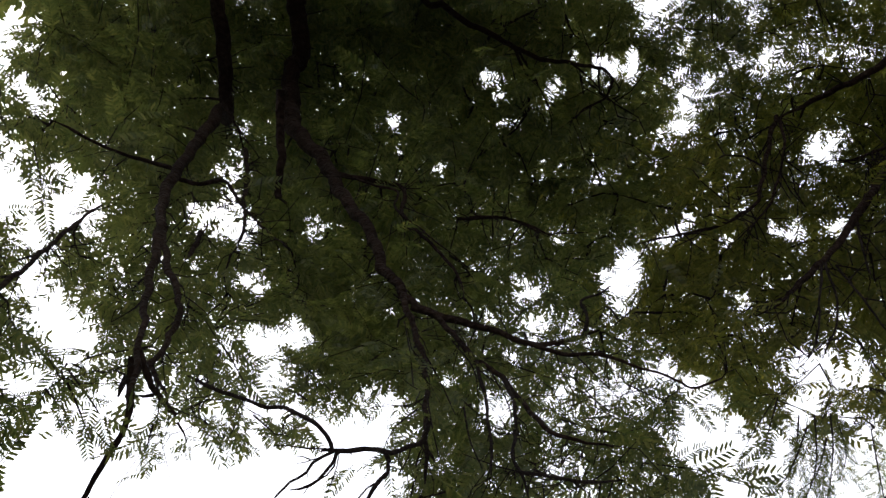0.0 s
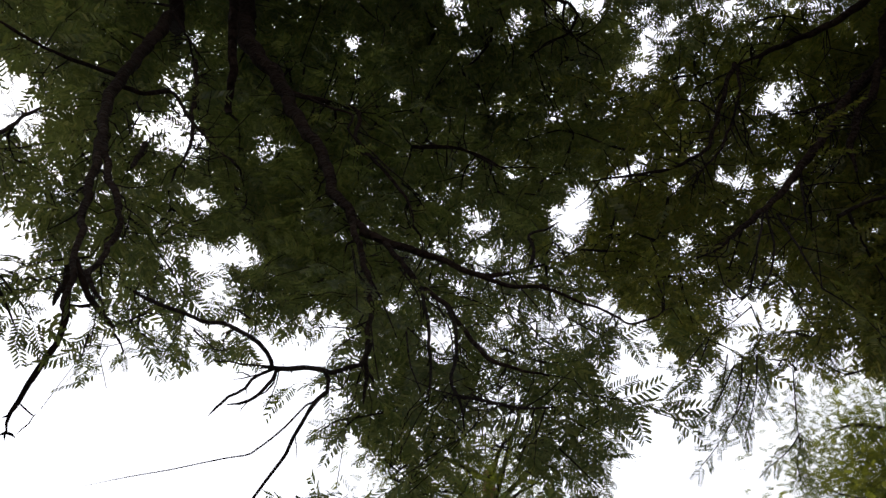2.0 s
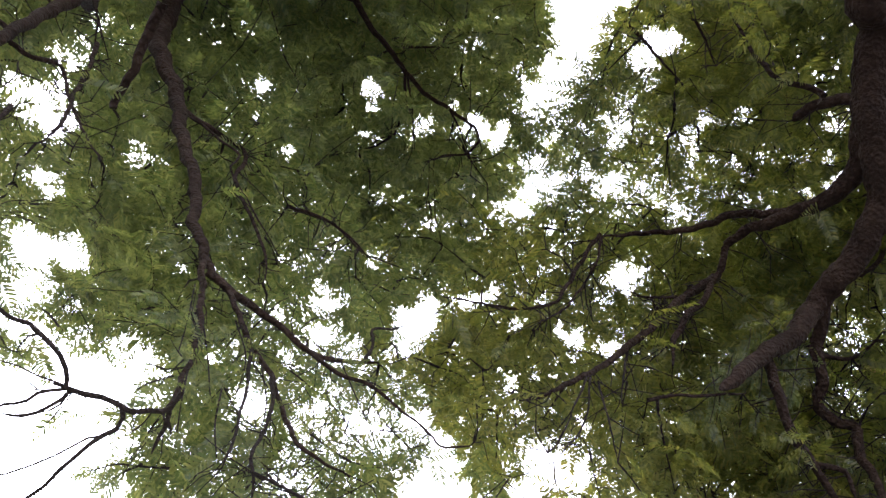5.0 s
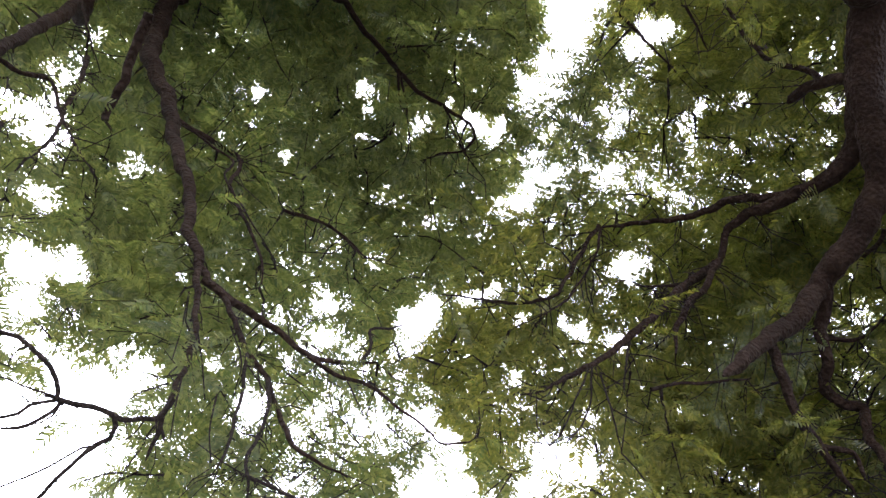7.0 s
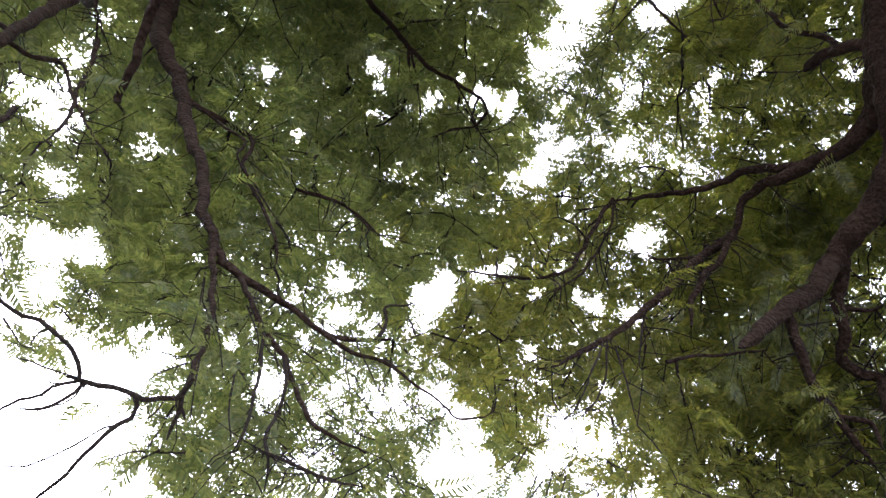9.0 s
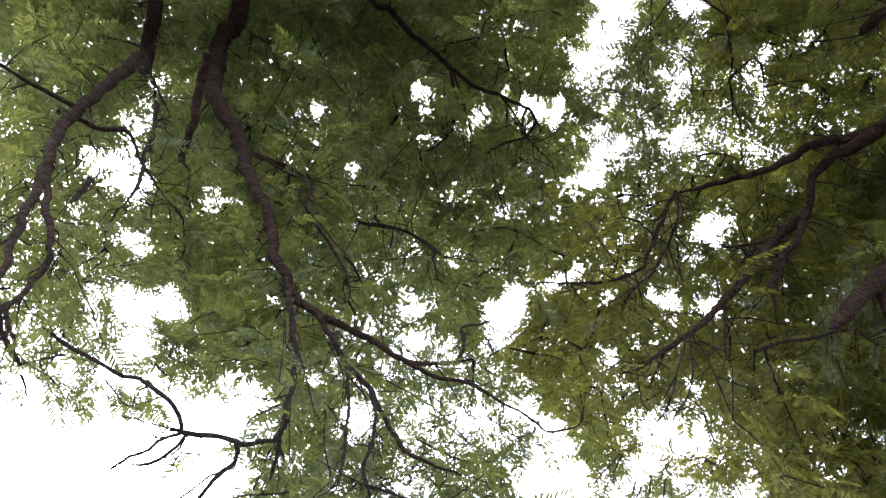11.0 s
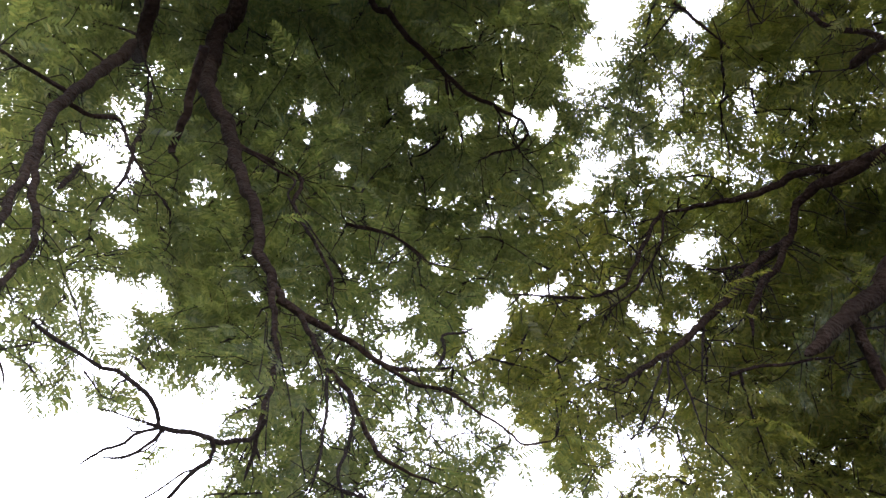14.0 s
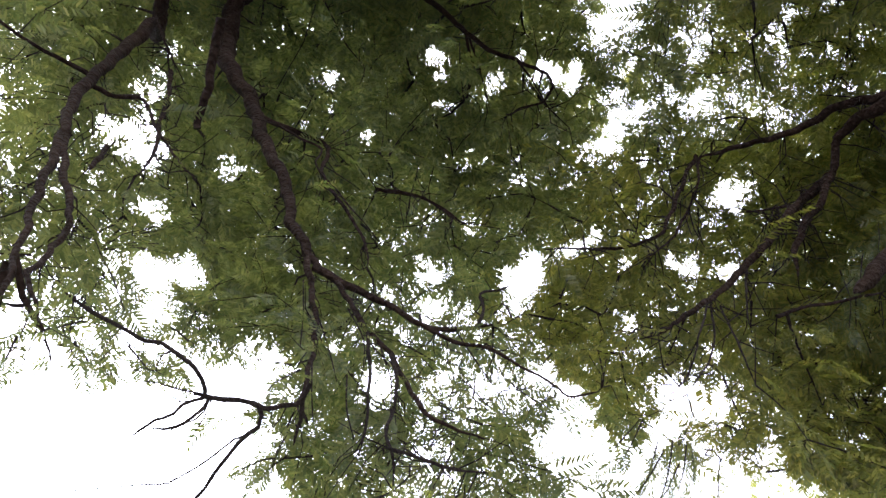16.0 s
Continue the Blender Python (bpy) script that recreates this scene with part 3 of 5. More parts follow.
limb(tree_a, "bare_twig", [(-0.034, 1.321, 2.164, 0.0034), (-0.023, 1.327, 2.152, 0.0028), (-0.016, 1.332, 2.141, 0.0022)])
limb(tree_a, "bare_twig", [(-0.180, 1.312, 2.158, 0.0022), (-0.174, 1.316, 2.150, 0.0014)])
limb(tree_a, "bare_twig", [(-0.096, 1.320, 2.160, 0.0017), (-0.091, 1.323, 2.154, 0.0011)])
limb(tree_a, "bare_twig", [(-0.197, 1.311, 2.155, 0.0011), (-0.191, 1.307, 2.164, 0.0010), (-0.204, 1.304, 2.166, 0.0008)])
# unseen limbs behind the camera, added to carry leaves that block light
limb(tree_a, "limb", [(-1.5, -0.85, 2.1, 0.13), (-2.0, -1.5, 3.3, 0.11), (-2.5, -2.6, 4.6, 0.08), (-2.7, -4.0, 5.5, 0.045), (-2.5, -5.2, 5.9, 0.02)])
limb(tree_a, "limb", [(-1.42, -0.6, 3.3, 0.12), (-2.5, -0.8, 4.3, 0.09), (-3.8, -0.5, 5.0, 0.06), (-4.9, 0.1, 5.3, 0.025)])
limb(tree_b, "limb", [(2.45, -1.15, 2.2, 0.15), (2.5, -2.2, 3.5, 0.12), (1.8, -3.5, 4.8, 0.08), (0.8, -4.6, 5.6, 0.045), (0.0, -5.2, 6.0, 0.02)])
limb(tree_b, "limb", [(2.37, -0.95, 3.4, 0.12), (3.4, -1.5, 4.2, 0.09), (4.5, -1.7, 4.8, 0.05), (5.4, -1.4, 5.1, 0.022)])

# ---------------------------------------------------------------- openings in the crowns, where the sky shows
# each row: a place in the opening and its radius there; cones from the camera's mean place, set to fit its view
VIEWPOINT = np.array((0.0, 0.0, 1.55))
openings = []
openings += [(-1.24, 1.20, 3.49, 0.048), (-1.22, 1.28, 3.45, 0.048), (-1.29, 1.34, 3.36, 0.055), (-1.27, 1.38, 3.36, 0.044), (-1.36, 1.23, 3.40,
    0.121), (-1.17, 1.37, 3.43, 0.018), (-1.31, 1.47, 3.25, 0.030), (-1.32, 1.56, 3.15, 0.052), (-1.27, 1.63, 3.13, 0.067), (-1.20, 1.61, 3.20,
    0.063), (-1.14, 1.66, 3.19, 0.063), (-1.22, 1.68, 3.11, 0.044), (-1.38, 1.57, 3.09, 0.080), (-1.29, 1.53, 3.21, 0.037), (-1.23, 1.74, 3.04,
    0.048), (-1.27, 1.77, 2.97, 0.052), (-1.26, 1.85, 2.87, 0.059), (-1.21, 1.90, 2.85, 0.063), (-1.17, 1.90, 2.88, 0.033), (-1.29, 1.86, 2.83,
    0.026), (-1.23, 1.82, 2.94, 0.052), (-1.14, 1.95, 2.84, 0.030)]
openings += [(-1.12, 1.75, 3.11, 0.026), (-1.26, 1.95, 2.73, 0.030)]
openings += [(-0.71, 1.68, 3.41, 0.024), (-0.74, 1.71, 3.36, 0.041), (-0.69, 1.72, 3.37, 0.026), (-0.76, 1.81, 3.25, 0.052), (-0.71, 1.87, 3.22,
    0.044), (-0.82, 1.79, 3.24, 0.044), (-0.73, 1.79, 3.29, 0.041), (-0.67, 1.84, 3.26, 0.033), (-0.87, 1.75, 3.26, 0.026), (-0.84, 1.90, 3.12,
    0.026), (-0.83, 1.98, 3.02, 0.015), (-0.46, 1.91, 3.25, 0.030), (-0.42, 1.90, 3.27, 0.020), (-0.64, 1.99, 3.10, 0.052), (-0.69, 1.98, 3.09,
    0.024), (-0.59, 2.00, 3.10, 0.026), (-0.49, 2.13, 2.97, 0.041), (-0.54, 2.13, 2.94, 0.026), (-0.61, 2.16, 2.86, 0.070), (-0.64, 2.11, 2.93,
    0.048), (-0.57, 2.21, 2.80, 0.041), (-0.53, 2.18, 2.87, 0.030)]
openings += [(-0.96, 2.11, 2.73, 0.026), (-0.80, 2.03, 2.96, 0.015)]
openings += [(-0.24, 2.27, 2.79, 0.048), (-0.32, 2.29, 2.73, 0.048), (-0.18, 2.29, 2.77, 0.026), (-0.28, 2.26, 2.81, 0.030), (-0.16, 2.28, 2.80,
    0.022), (-0.12, 2.34, 2.67, 0.041), (-0.26, 2.33, 2.67, 0.048), (-0.43, 2.31, 2.66, 0.044), (-0.16, 2.32, 2.72, 0.017), (-0.18, 2.11, 3.05,
    0.020), (-0.17, 1.66, 3.55, 0.028), (-0.23, 1.67, 3.53, 0.015), (-0.01, 1.79, 3.43, 0.031), (-0.23, 1.78, 3.43, 0.017), (0.17, 1.54, 3.64, 0.035),
    (0.19, 1.58, 3.61, 0.024), (0.39, 1.55, 3.60, 0.041), (0.36, 1.61, 3.56, 0.015), (0.21, 1.66, 3.54, 0.018), (0.33, 1.78, 3.41, 0.028), (0.52,
    1.78, 3.38, 0.024), (0.45, 1.81, 3.36, 0.017)]
openings += [(0.44, 1.46, 3.65, 0.022), (0.54, 1.47, 3.62, 0.037), (-0.39, 1.54, 3.60, 0.015), (-0.43, 1.61, 3.55, 0.015)]
openings += [(0.69, 1.33, 3.68, 0.048), (0.94, 1.40, 3.53, 0.052), (1.01, 1.40, 3.50, 0.052),
    (0.88, 1.46, 3.52, 0.055), (0.83, 1.51, 3.50, 0.052), (0.75, 1.62, 3.44, 0.052), (0.82, 1.58, 3.44, 0.037), (0.72, 1.65, 3.43, 0.033), (0.99,
    1.48, 3.44, 0.033), (1.11, 1.41, 3.44, 0.033), (1.06, 1.37, 3.49, 0.028), (0.70, 1.72, 3.37, 0.026), (0.67, 1.79, 3.32,
    0.018), (0.63, 1.48, 3.60, 0.037), (1.18, 1.32, 3.45, 0.037), (1.28, 1.29, 3.41, 0.022), (1.19, 1.53, 3.28, 0.048), (1.22, 1.51, 3.28, 0.026),
    (1.24, 1.68, 3.10, 0.030)]
openings += [(0.63, 1.43, 3.63, 0.030), (0.78, 1.45, 3.56, 0.033)]
openings += [(0.29, 2.06, 3.11, 0.048), (0.30, 2.12, 3.02, 0.026), (0.17, 2.13, 3.03, 0.026), (0.11, 2.02, 3.18, 0.020),
    (0.64, 1.97, 3.13, 0.055), (0.62, 2.02, 3.06, 0.048), (0.56, 2.01, 3.10, 0.028), (0.70, 2.11, 2.89, 0.024), (0.75, 2.13, 2.83, 0.037), (0.19,
    2.27, 2.79, 0.037), (0.16, 2.30, 2.76, 0.026), (0.24, 2.26, 2.81, 0.015), (0.01, 2.03, 3.18, 0.015), (0.39, 2.31, 2.67, 0.017), (0.19, 1.53, 3.65,
    0.015)]
openings += [(0.72, 2.18, 2.77, 0.044), (0.79, 2.15, 2.78, 0.037), (0.86, 2.15, 2.74, 0.055), (0.90, 2.17, 2.66, 0.055), (0.77, 2.25, 2.60, 0.055),
    (0.86, 2.22, 2.60, 0.070), (0.72, 2.22, 2.69, 0.033), (0.97, 2.18, 2.57, 0.063), (1.06, 2.13, 2.59, 0.055), (1.08, 2.15, 2.53, 0.044), (0.99,
    2.21, 2.51, 0.044), (0.90, 2.26, 2.47, 0.055), (0.83, 2.20, 2.67, 0.055), (1.25, 1.96, 2.72, 0.037), (1.16, 1.99, 2.76, 0.041), (1.28, 1.95, 2.69,
    0.024), (1.20, 1.96, 2.77, 0.026), (1.13, 2.07, 2.65, 0.033), (0.76, 1.86, 3.20, 0.030), (0.82, 1.80, 3.24, 0.026), (0.95, 1.82, 3.15, 0.024),
    (1.07, 1.77, 3.13, 0.018)]
openings += [(0.98, 1.94, 2.98, 0.024), (1.13, 1.91, 2.91, 0.018)]
openings += [(0.92, 2.29, 2.43, 0.092), (0.90, 2.34, 2.32, 0.121), (1.00, 2.31, 2.29, 0.104), (1.10, 2.28, 2.26, 0.090), (1.19, 2.24, 2.24, 0.080),
    (1.22, 2.17, 2.37, 0.052), (1.25, 2.13, 2.43, 0.044), (1.37, 2.07, 2.41, 0.030), (1.35, 2.12, 2.30, 0.033)]
openings += [(0.83, 2.20, 2.70, 0.052), (0.86, 2.16, 2.76, 0.041), (0.80, 2.25, 2.63, 0.041), (0.90, 2.21, 2.64, 0.037), (1.26, 2.11, 2.47, 0.044),
    (1.11, 2.11, 2.63, 0.022), (0.62, 2.39, 2.43, 0.028), (0.60, 2.43, 2.33, 0.037), (0.69, 2.39, 2.38, 0.026), (-0.59, 2.19, 2.83, 0.041), (0.39,
    2.47, 2.33, 0.030), (0.38, 2.48, 2.29, 0.028), (0.45, 2.47, 2.31, 0.022), (0.32, 2.49, 2.30, 0.022), (0.52, 2.46, 2.30, 0.022)]
openings += [(-0.09, 2.48, 2.36, 0.048), (-0.09, 2.45, 2.44, 0.030), (-0.05, 2.51, 2.29, 0.048), (0.00, 2.50, 2.32, 0.026)]
openings += [(-0.35, 2.34, 2.63, 0.094), (-0.47, 2.33, 2.60, 0.092), (-0.57, 2.33, 2.55, 0.121), (-0.40, 2.27, 2.75, 0.024), (-0.16, 2.39, 2.57,
    0.052), (-0.28, 2.33, 2.66, 0.041), (-0.24, 2.40, 2.52, 0.094), (-0.67, 2.32, 2.51, 0.121), (-1.11, 2.10, 2.62, 0.063), (-1.07, 2.08, 2.69,
    0.037), (-1.19, 2.06, 2.60, 0.037), (-0.79, 2.27, 2.53, 0.100), (-0.96, 2.20, 2.55, 0.044), (-1.19, 2.10, 2.51, 0.100)]
openings += [(0.62, 2.40, 2.39, 0.028), (0.67, 2.41, 2.32, 0.031), (0.52, 2.45, 2.31, 0.022), (0.01, 2.50, 2.32, 0.048), (-0.03, 2.48, 2.38, 0.037),
    (0.36, 2.47, 2.33, 0.041), (0.46, 2.36, 2.59, 0.018)]
openings += [(0.69, 1.08, 3.81, 0.088), (0.71, 1.18, 3.76, 0.067), (0.72, 1.28, 3.69, 0.048), (0.79, 1.16, 3.74, 0.037), (0.95, 0.97, 3.77, 0.052), (0.97, 0.93, 3.78, 0.033), (0.92, 1.05, 3.75, 0.037), (1.00, 1.07, 3.70, 0.026), (0.92,
    1.24, 3.64, 0.020), (0.63, 0.96, 3.88, 0.121), (0.77, 0.92, 3.86, 0.055), (1.53, 0.99, 3.40, 0.044), (1.56, 0.93, 3.41, 0.030), (1.51, 0.91, 3.46,
    0.033), (1.36, 0.76, 3.64, 0.024), (1.48, 0.83, 3.52, 0.026), (1.37, 1.02, 3.51, 0.024), (1.26, 0.97, 3.61, 0.020), (1.16, 1.13, 3.58, 0.024),
    (1.31, 1.09, 3.52, 0.017)]
openings += [(1.36, 1.33, 3.32, 0.030), (1.20, 1.54, 3.27, 0.041), (0.98, 1.74, 3.21, 0.026), (0.92, 1.84, 3.14, 0.024), (1.06, 1.76, 3.14, 0.024),
    (1.24, 1.69, 3.09, 0.024), (1.45, 1.60, 3.00, 0.024), (1.15, 1.98, 2.77, 0.048), (1.27, 1.95, 2.71, 0.041), (0.79, 1.84, 3.21, 0.026), (0.97,
    1.94, 2.99, 0.020), (1.06, 1.87, 3.02, 0.018), (1.45, 1.54, 3.06, 0.017), (1.19, 1.92, 2.84, 0.018), (1.13, 2.05, 2.69, 0.026), (1.68, 1.65, 2.65,
    0.017), (1.47, 1.69, 2.88, 0.015), (1.46, 1.48, 3.12, 0.017), (1.54, 1.78, 2.66, 0.018), (1.40, 1.72, 2.91, 0.013), (1.73, 1.22, 3.05, 0.017),
    (1.81, 1.26, 2.93, 0.018)]
openings += [(1.71, 1.12, 3.15, 0.018), (1.23, 1.30, 3.44, 0.018)]
openings += [(-1.09, 2.19, 2.45, 0.080), (-0.75, 2.30, 2.52, 0.055), (-0.95, 2.27, 2.43, 0.141), (-1.18, 2.12, 2.50, 0.121), (-1.05, 2.27, 2.28,
    0.221), (-0.82, 2.33, 2.39, 0.151), (-0.65, 2.40, 2.35, 0.191), (-0.82, 2.39, 2.20, 0.221), (-0.44, 2.44, 2.37, 0.171), (-0.29, 2.47, 2.35,
    0.133), (-0.35, 2.41, 2.50, 0.080), (-0.09, 2.47, 2.40, 0.041), (-0.59, 2.34, 2.54, 0.065), (-0.22, 2.44, 2.46, 0.055), (-0.13, 2.47, 2.40,
    0.041), (-0.46, 2.49, 2.20, 0.161), (-1.09, 2.30, 2.13, 0.241), (-0.13, 2.35, 2.68, 0.033), (-0.24, 2.32, 2.72, 0.033), (-0.04, 2.43, 2.51,
    0.018), (-1.19, 2.15, 2.41, 0.121)]
openings += [(0.85, 2.21, 2.67, 0.048), (0.81, 2.25, 2.62, 0.041), (0.90, 2.31, 2.39, 0.090), (0.84, 2.37, 2.29, 0.121), (0.93, 2.27, 2.45, 0.044),
    (0.96, 2.32, 2.30, 0.121), (1.07, 2.27, 2.29, 0.100), (1.17, 2.20, 2.36, 0.041), (1.23, 2.14, 2.42, 0.046), (1.26, 2.17, 2.30, 0.037), (1.36,
    2.07, 2.40, 0.026), (1.11, 2.11, 2.63, 0.041), (1.18, 2.11, 2.56, 0.026), (1.03, 2.18, 2.56, 0.030), (1.21, 2.22, 2.24, 0.046), (1.07, 2.15, 2.61,
    0.030), (0.76, 2.34, 2.45, 0.033), (0.79, 2.23, 2.67, 0.033), (1.35, 2.11, 2.30, 0.026), (1.31, 2.08, 2.47, 0.022)]
openings += [(0.13, 1.74, 2.49, 0.037), (0.17, 1.72, 2.45, 0.024), (0.12, 1.75, 2.52, 0.019), (0.30, 1.73, 2.42, 0.018), (0.34, 1.85, 2.60, 0.017), (0.28, 1.79, 2.53, 0.016), (-0.09, 1.62, 2.42, 0.028), (-0.13, 1.62, 2.44, 0.026), (0.01, 1.75, 2.57, 0.019), (0.57, 1.80, 2.44, 0.026), (1.39, 2.17, 3.49, 0.025), (1.03, 2.09, 3.12, 0.030), (1.19, 2.12, 3.22, 0.018), (0.44, 1.68, 2.27, 0.015)]
openings += [(-0.56, 1.17, 2.08, 0.024), (-0.53, 1.19, 2.06, 0.032), (-0.57, 1.19, 2.02, 0.038), (-0.56, 1.14, 2.13, 0.024), (-0.54, 1.19, 2.19, 0.016), (-0.59, 1.17, 2.05, 0.032), (-0.21, 1.31, 2.10, 0.044), (-0.15, 1.37, 2.14, 0.035), (-0.19, 1.46, 2.27, 0.033), (-0.15, 1.50, 2.29, 0.016), (-0.08, 1.43, 2.16, 0.022), (-0.49, 1.21, 2.05, 0.038), (-0.42, 1.23, 2.07, 0.038), (-0.34, 1.26, 2.05, 0.065), (-0.57, 1.16, 2.19, 0.020), (-0.54, 1.17, 2.17, 0.018), (-0.52, 1.17, 2.16, 0.011), (-0.51, 1.19, 2.07, 0.026), (-0.46, 1.21, 2.08, 0.024), (-0.49, 1.18, 2.14, 0.010), (-0.47, 1.20, 2.16, 0.011), (-0.65, 1.24, 2.32, 0.017), (-0.63, 1.35, 2.43, 0.012), (-0.65, 1.11, 2.10, 0.032), (-0.61, 1.15, 2.07, 0.043), (-0.66, 1.12, 2.06, 0.043)]
openings += [(-0.47, 1.44, 2.47, 0.048), (-0.45, 1.52, 2.56, 0.043), (-0.39, 1.60, 2.64, 0.034), (-0.36, 1.63, 2.64, 0.018), (-0.38, 1.40, 2.37, 0.041), (-0.34, 1.29, 2.22, 0.030), (-0.31, 1.37, 2.28, 0.020), (-0.55, 1.69, 2.86, 0.037), (-0.53, 1.73, 2.91, 0.021), (-0.49, 2.01, 3.38, 0.038), (-0.47, 2.04, 3.43, 0.022)]
OP = np.array(openings)
# middling openings are ragged: three lobes each
mid_size = (OP[:, 3] > 0.02) & (OP[:, 3] < 0.075)
lobes = [OP[~mid_size]]
for x, y, z, r in OP[mid_size]:
    out = np.array((x, y, z)) - VIEWPOINT
    out /= np.linalg.norm(out)
    a = np.cross(out, (0, 0, 1.0))
    a /= np.linalg.norm(a)
    b = np.cross(out, a)
    turn0 = rng.uniform(0, 6.28)
    for k in range(3):
        w = turn0 + 2.09 * k + rng.uniform(-0.5, 0.5)
        q = np.array((x, y, z)) + (math.cos(w) * a + math.sin(w) * b) * r * rng.uniform(0.45, 0.75)
        lobes.append(np.array([(*q, r * rng.uniform(0.5, 0.72))]))
OP = np.vstack(lobes)
OP_DIR = OP[:, :3] - VIEWPOINT
OP_LEN = np.linalg.norm(OP_DIR, axis=1)
OP_DIR = OP_DIR / OP_LEN[:, None]
OP_TAN = OP[:, 3] / OP_LEN


def unit(v):
    return v / (np.linalg.norm(v, axis=-1, keepdims=True) + 1e-9)


def spread(e):
    """How far off the crown hangs in the directions e: low and close over the clearing's far side, high overhead."""
    el = (np.clip(np.degrees(np.arcsin(e[:, 2])), 22, 56) - 38) / 12
    be = (np.clip(np.degrees(np.arctan2(e[:, 0], e[:, 1])), -35, 58) - 10) / 25
    return np.clip(np.exp(0.951 + 0.377 * el + 0.17 * be - 0.113 * el * be + 0.042 * be**2 + 0.012 * el**2) / 2.25, 0.58, 1.75)


def value_noise(p, freq):
    """Smooth random values from 0 to 1 over places p."""
    q = p * freq
    i = np.floor(q)
    f = q - i
    f = f * f * (3 - 2 * f)
    out = np.zeros(len(p))
    for cx in (0, 1):
        for cy in (0, 1):
            for cz in (0, 1):
                h = np.sin((i[:, 0] + cx) * 127.1 + (i[:, 1] + cy) * 311.7 + (i[:, 2] + cz) * 74.7) * 43758.5453
                w = (f[:, 0] if cx else 1 - f[:, 0]) * (f[:, 1] if cy else 1 - f[:, 1]) * (f[:, 2] if cz else 1 - f[:, 2])
                out += (h - np.floor(h)) * w
    return out


def in_opening(points, grow):
    """How deep each point lies in an opening: under 1 inside, over 1 outside. grow scales the radii of all but the widest."""
    d = points - VIEWPOINT
    best = np.full(len(points), 9.0)
    grow_all = grow * np.ones(len(points))
    for a in range(0, len(points), 20000):
        along = d[a:a + 20000] @ OP_DIR.T
        perp = np.sqrt(np.maximum((d[a:a + 20000] ** 2).sum(1)[:, None] - along**2, 0))
        wide = OP_TAN[None, :] * np.where(OP_TAN[None, :] > 0.034, np.clip(grow_all[a:a + 20000, None], 0.74, 1.0), grow_all[a:a + 20000, None])
        q = np.where(along > 0.2, perp / (np.maximum(along, 0.2) * wide), 9.0)
        best[a:a + 20000] = q.min(1)
    e = unit(d)
    ragged = 2 * value_noise(e, 22) + value_noise(e, 55) - 1.5
    return best / (1.0 + 0.58 * ragged)


def in_pore(points):
    """True for most leaves in the many patchy chinks between the clumps, cut through every layer along the camera's
    sight lines.
    """
    e = unit(points - VIEWPOINT)
    n = value_noise(e, 100) + 0.6 * value_noise(e, 40) + 0.6 * value_noise(e, 9)
    return rng.random(len(points)) < np.clip((n - 1.36) * 4 - 2.0 * np.maximum(0, e[:, 2] - 0.66) - 3.0 * np.maximum(0, layers(points) - 1), 0, 0.85)


def chink(points):
    """True for single leaflets in the many patchy pinpricks of sky, lined up through the layers as seen from the
    camera.
    """
    e = unit(points - VIEWPOINT)
    return value_noise(e, 260) + 0.35 * value_noise(e, 14) > 1.02


def below_skirt(points):
    """True under the crown's ragged lower edge on the far side, set by bearing to fit the camera's view."""
    e = unit(points - VIEWPOINT)
    bearing = np.degrees(np.arctan2(e[:, 0], e[:, 1]))
    edge = 22.5 + 4 * (value_noise(e, 30) - 0.5) - np.clip((bearing - 36) * 0.5, 0, 8)
    return (bearing > 23) & (np.degrees(np.arcsin(e[:, 2])) < edge)


# airy parts of the crowns, placed to fit the camera's view: a place, a radius there, and the share of leaves that is
# left
airy = []
airy += [(0.35, 2.22, 2.85, 0.34, 0.50), (0.59, 2.16, 2.86, 0.24, 0.45), (-0.84, 2.18, 2.68, 0.24, 0.45), (0.89, 1.41, 3.55, 0.34, 0.50), (1.17, 2.04,
    2.66, 0.28, 0.50), (-1.23, 1.99, 2.68, 0.22, 0.40), (0.97, 2.24, 2.46, 0.26, 0.40), (-0.66, 2.21, 2.76, 0.12, 0.30), (-1.29, 1.50, 3.24, 0.24,
    0.50), (-0.36, 2.28, 2.75, 0.22, 0.50), (-0.16, 2.33, 2.69, 0.12, 0.40)]
airy += [(1.81, 1.20, 2.98, 0.24, 0.35), (1.85, 1.42, 2.71, 0.22, 0.50), (1.55, 1.67, 2.81, 0.38, 0.70), (0.87, 1.38, 3.58, 0.26, 0.35), (1.18, 1.21,
    3.52, 0.18, 0.55), (0.85, 1.05, 3.77, 0.22, 0.28)]
airy += [(0.87, 1.24, 3.66, 0.28, 0.27), (1.23, 1.21, 3.49, 0.26, 0.42), (1.34, 1.03, 3.53, 0.18, 0.55), (0.69, 1.23, 3.73, 0.16, 0.40)]
airy += [(0.37, 2.47, 2.34, 0.24, 0.25), (-0.03, 2.51, 2.30, 0.14, 0.20), (1.19, 2.14, 2.49, 0.18, 0.50), (1.29, 2.14, 2.35, 0.16, 0.40), (0.69, 2.37,
    2.44, 0.16, 0.50), (1.08, 2.20, 2.47, 0.16, 0.50)]
AIRY = np.array(airy)


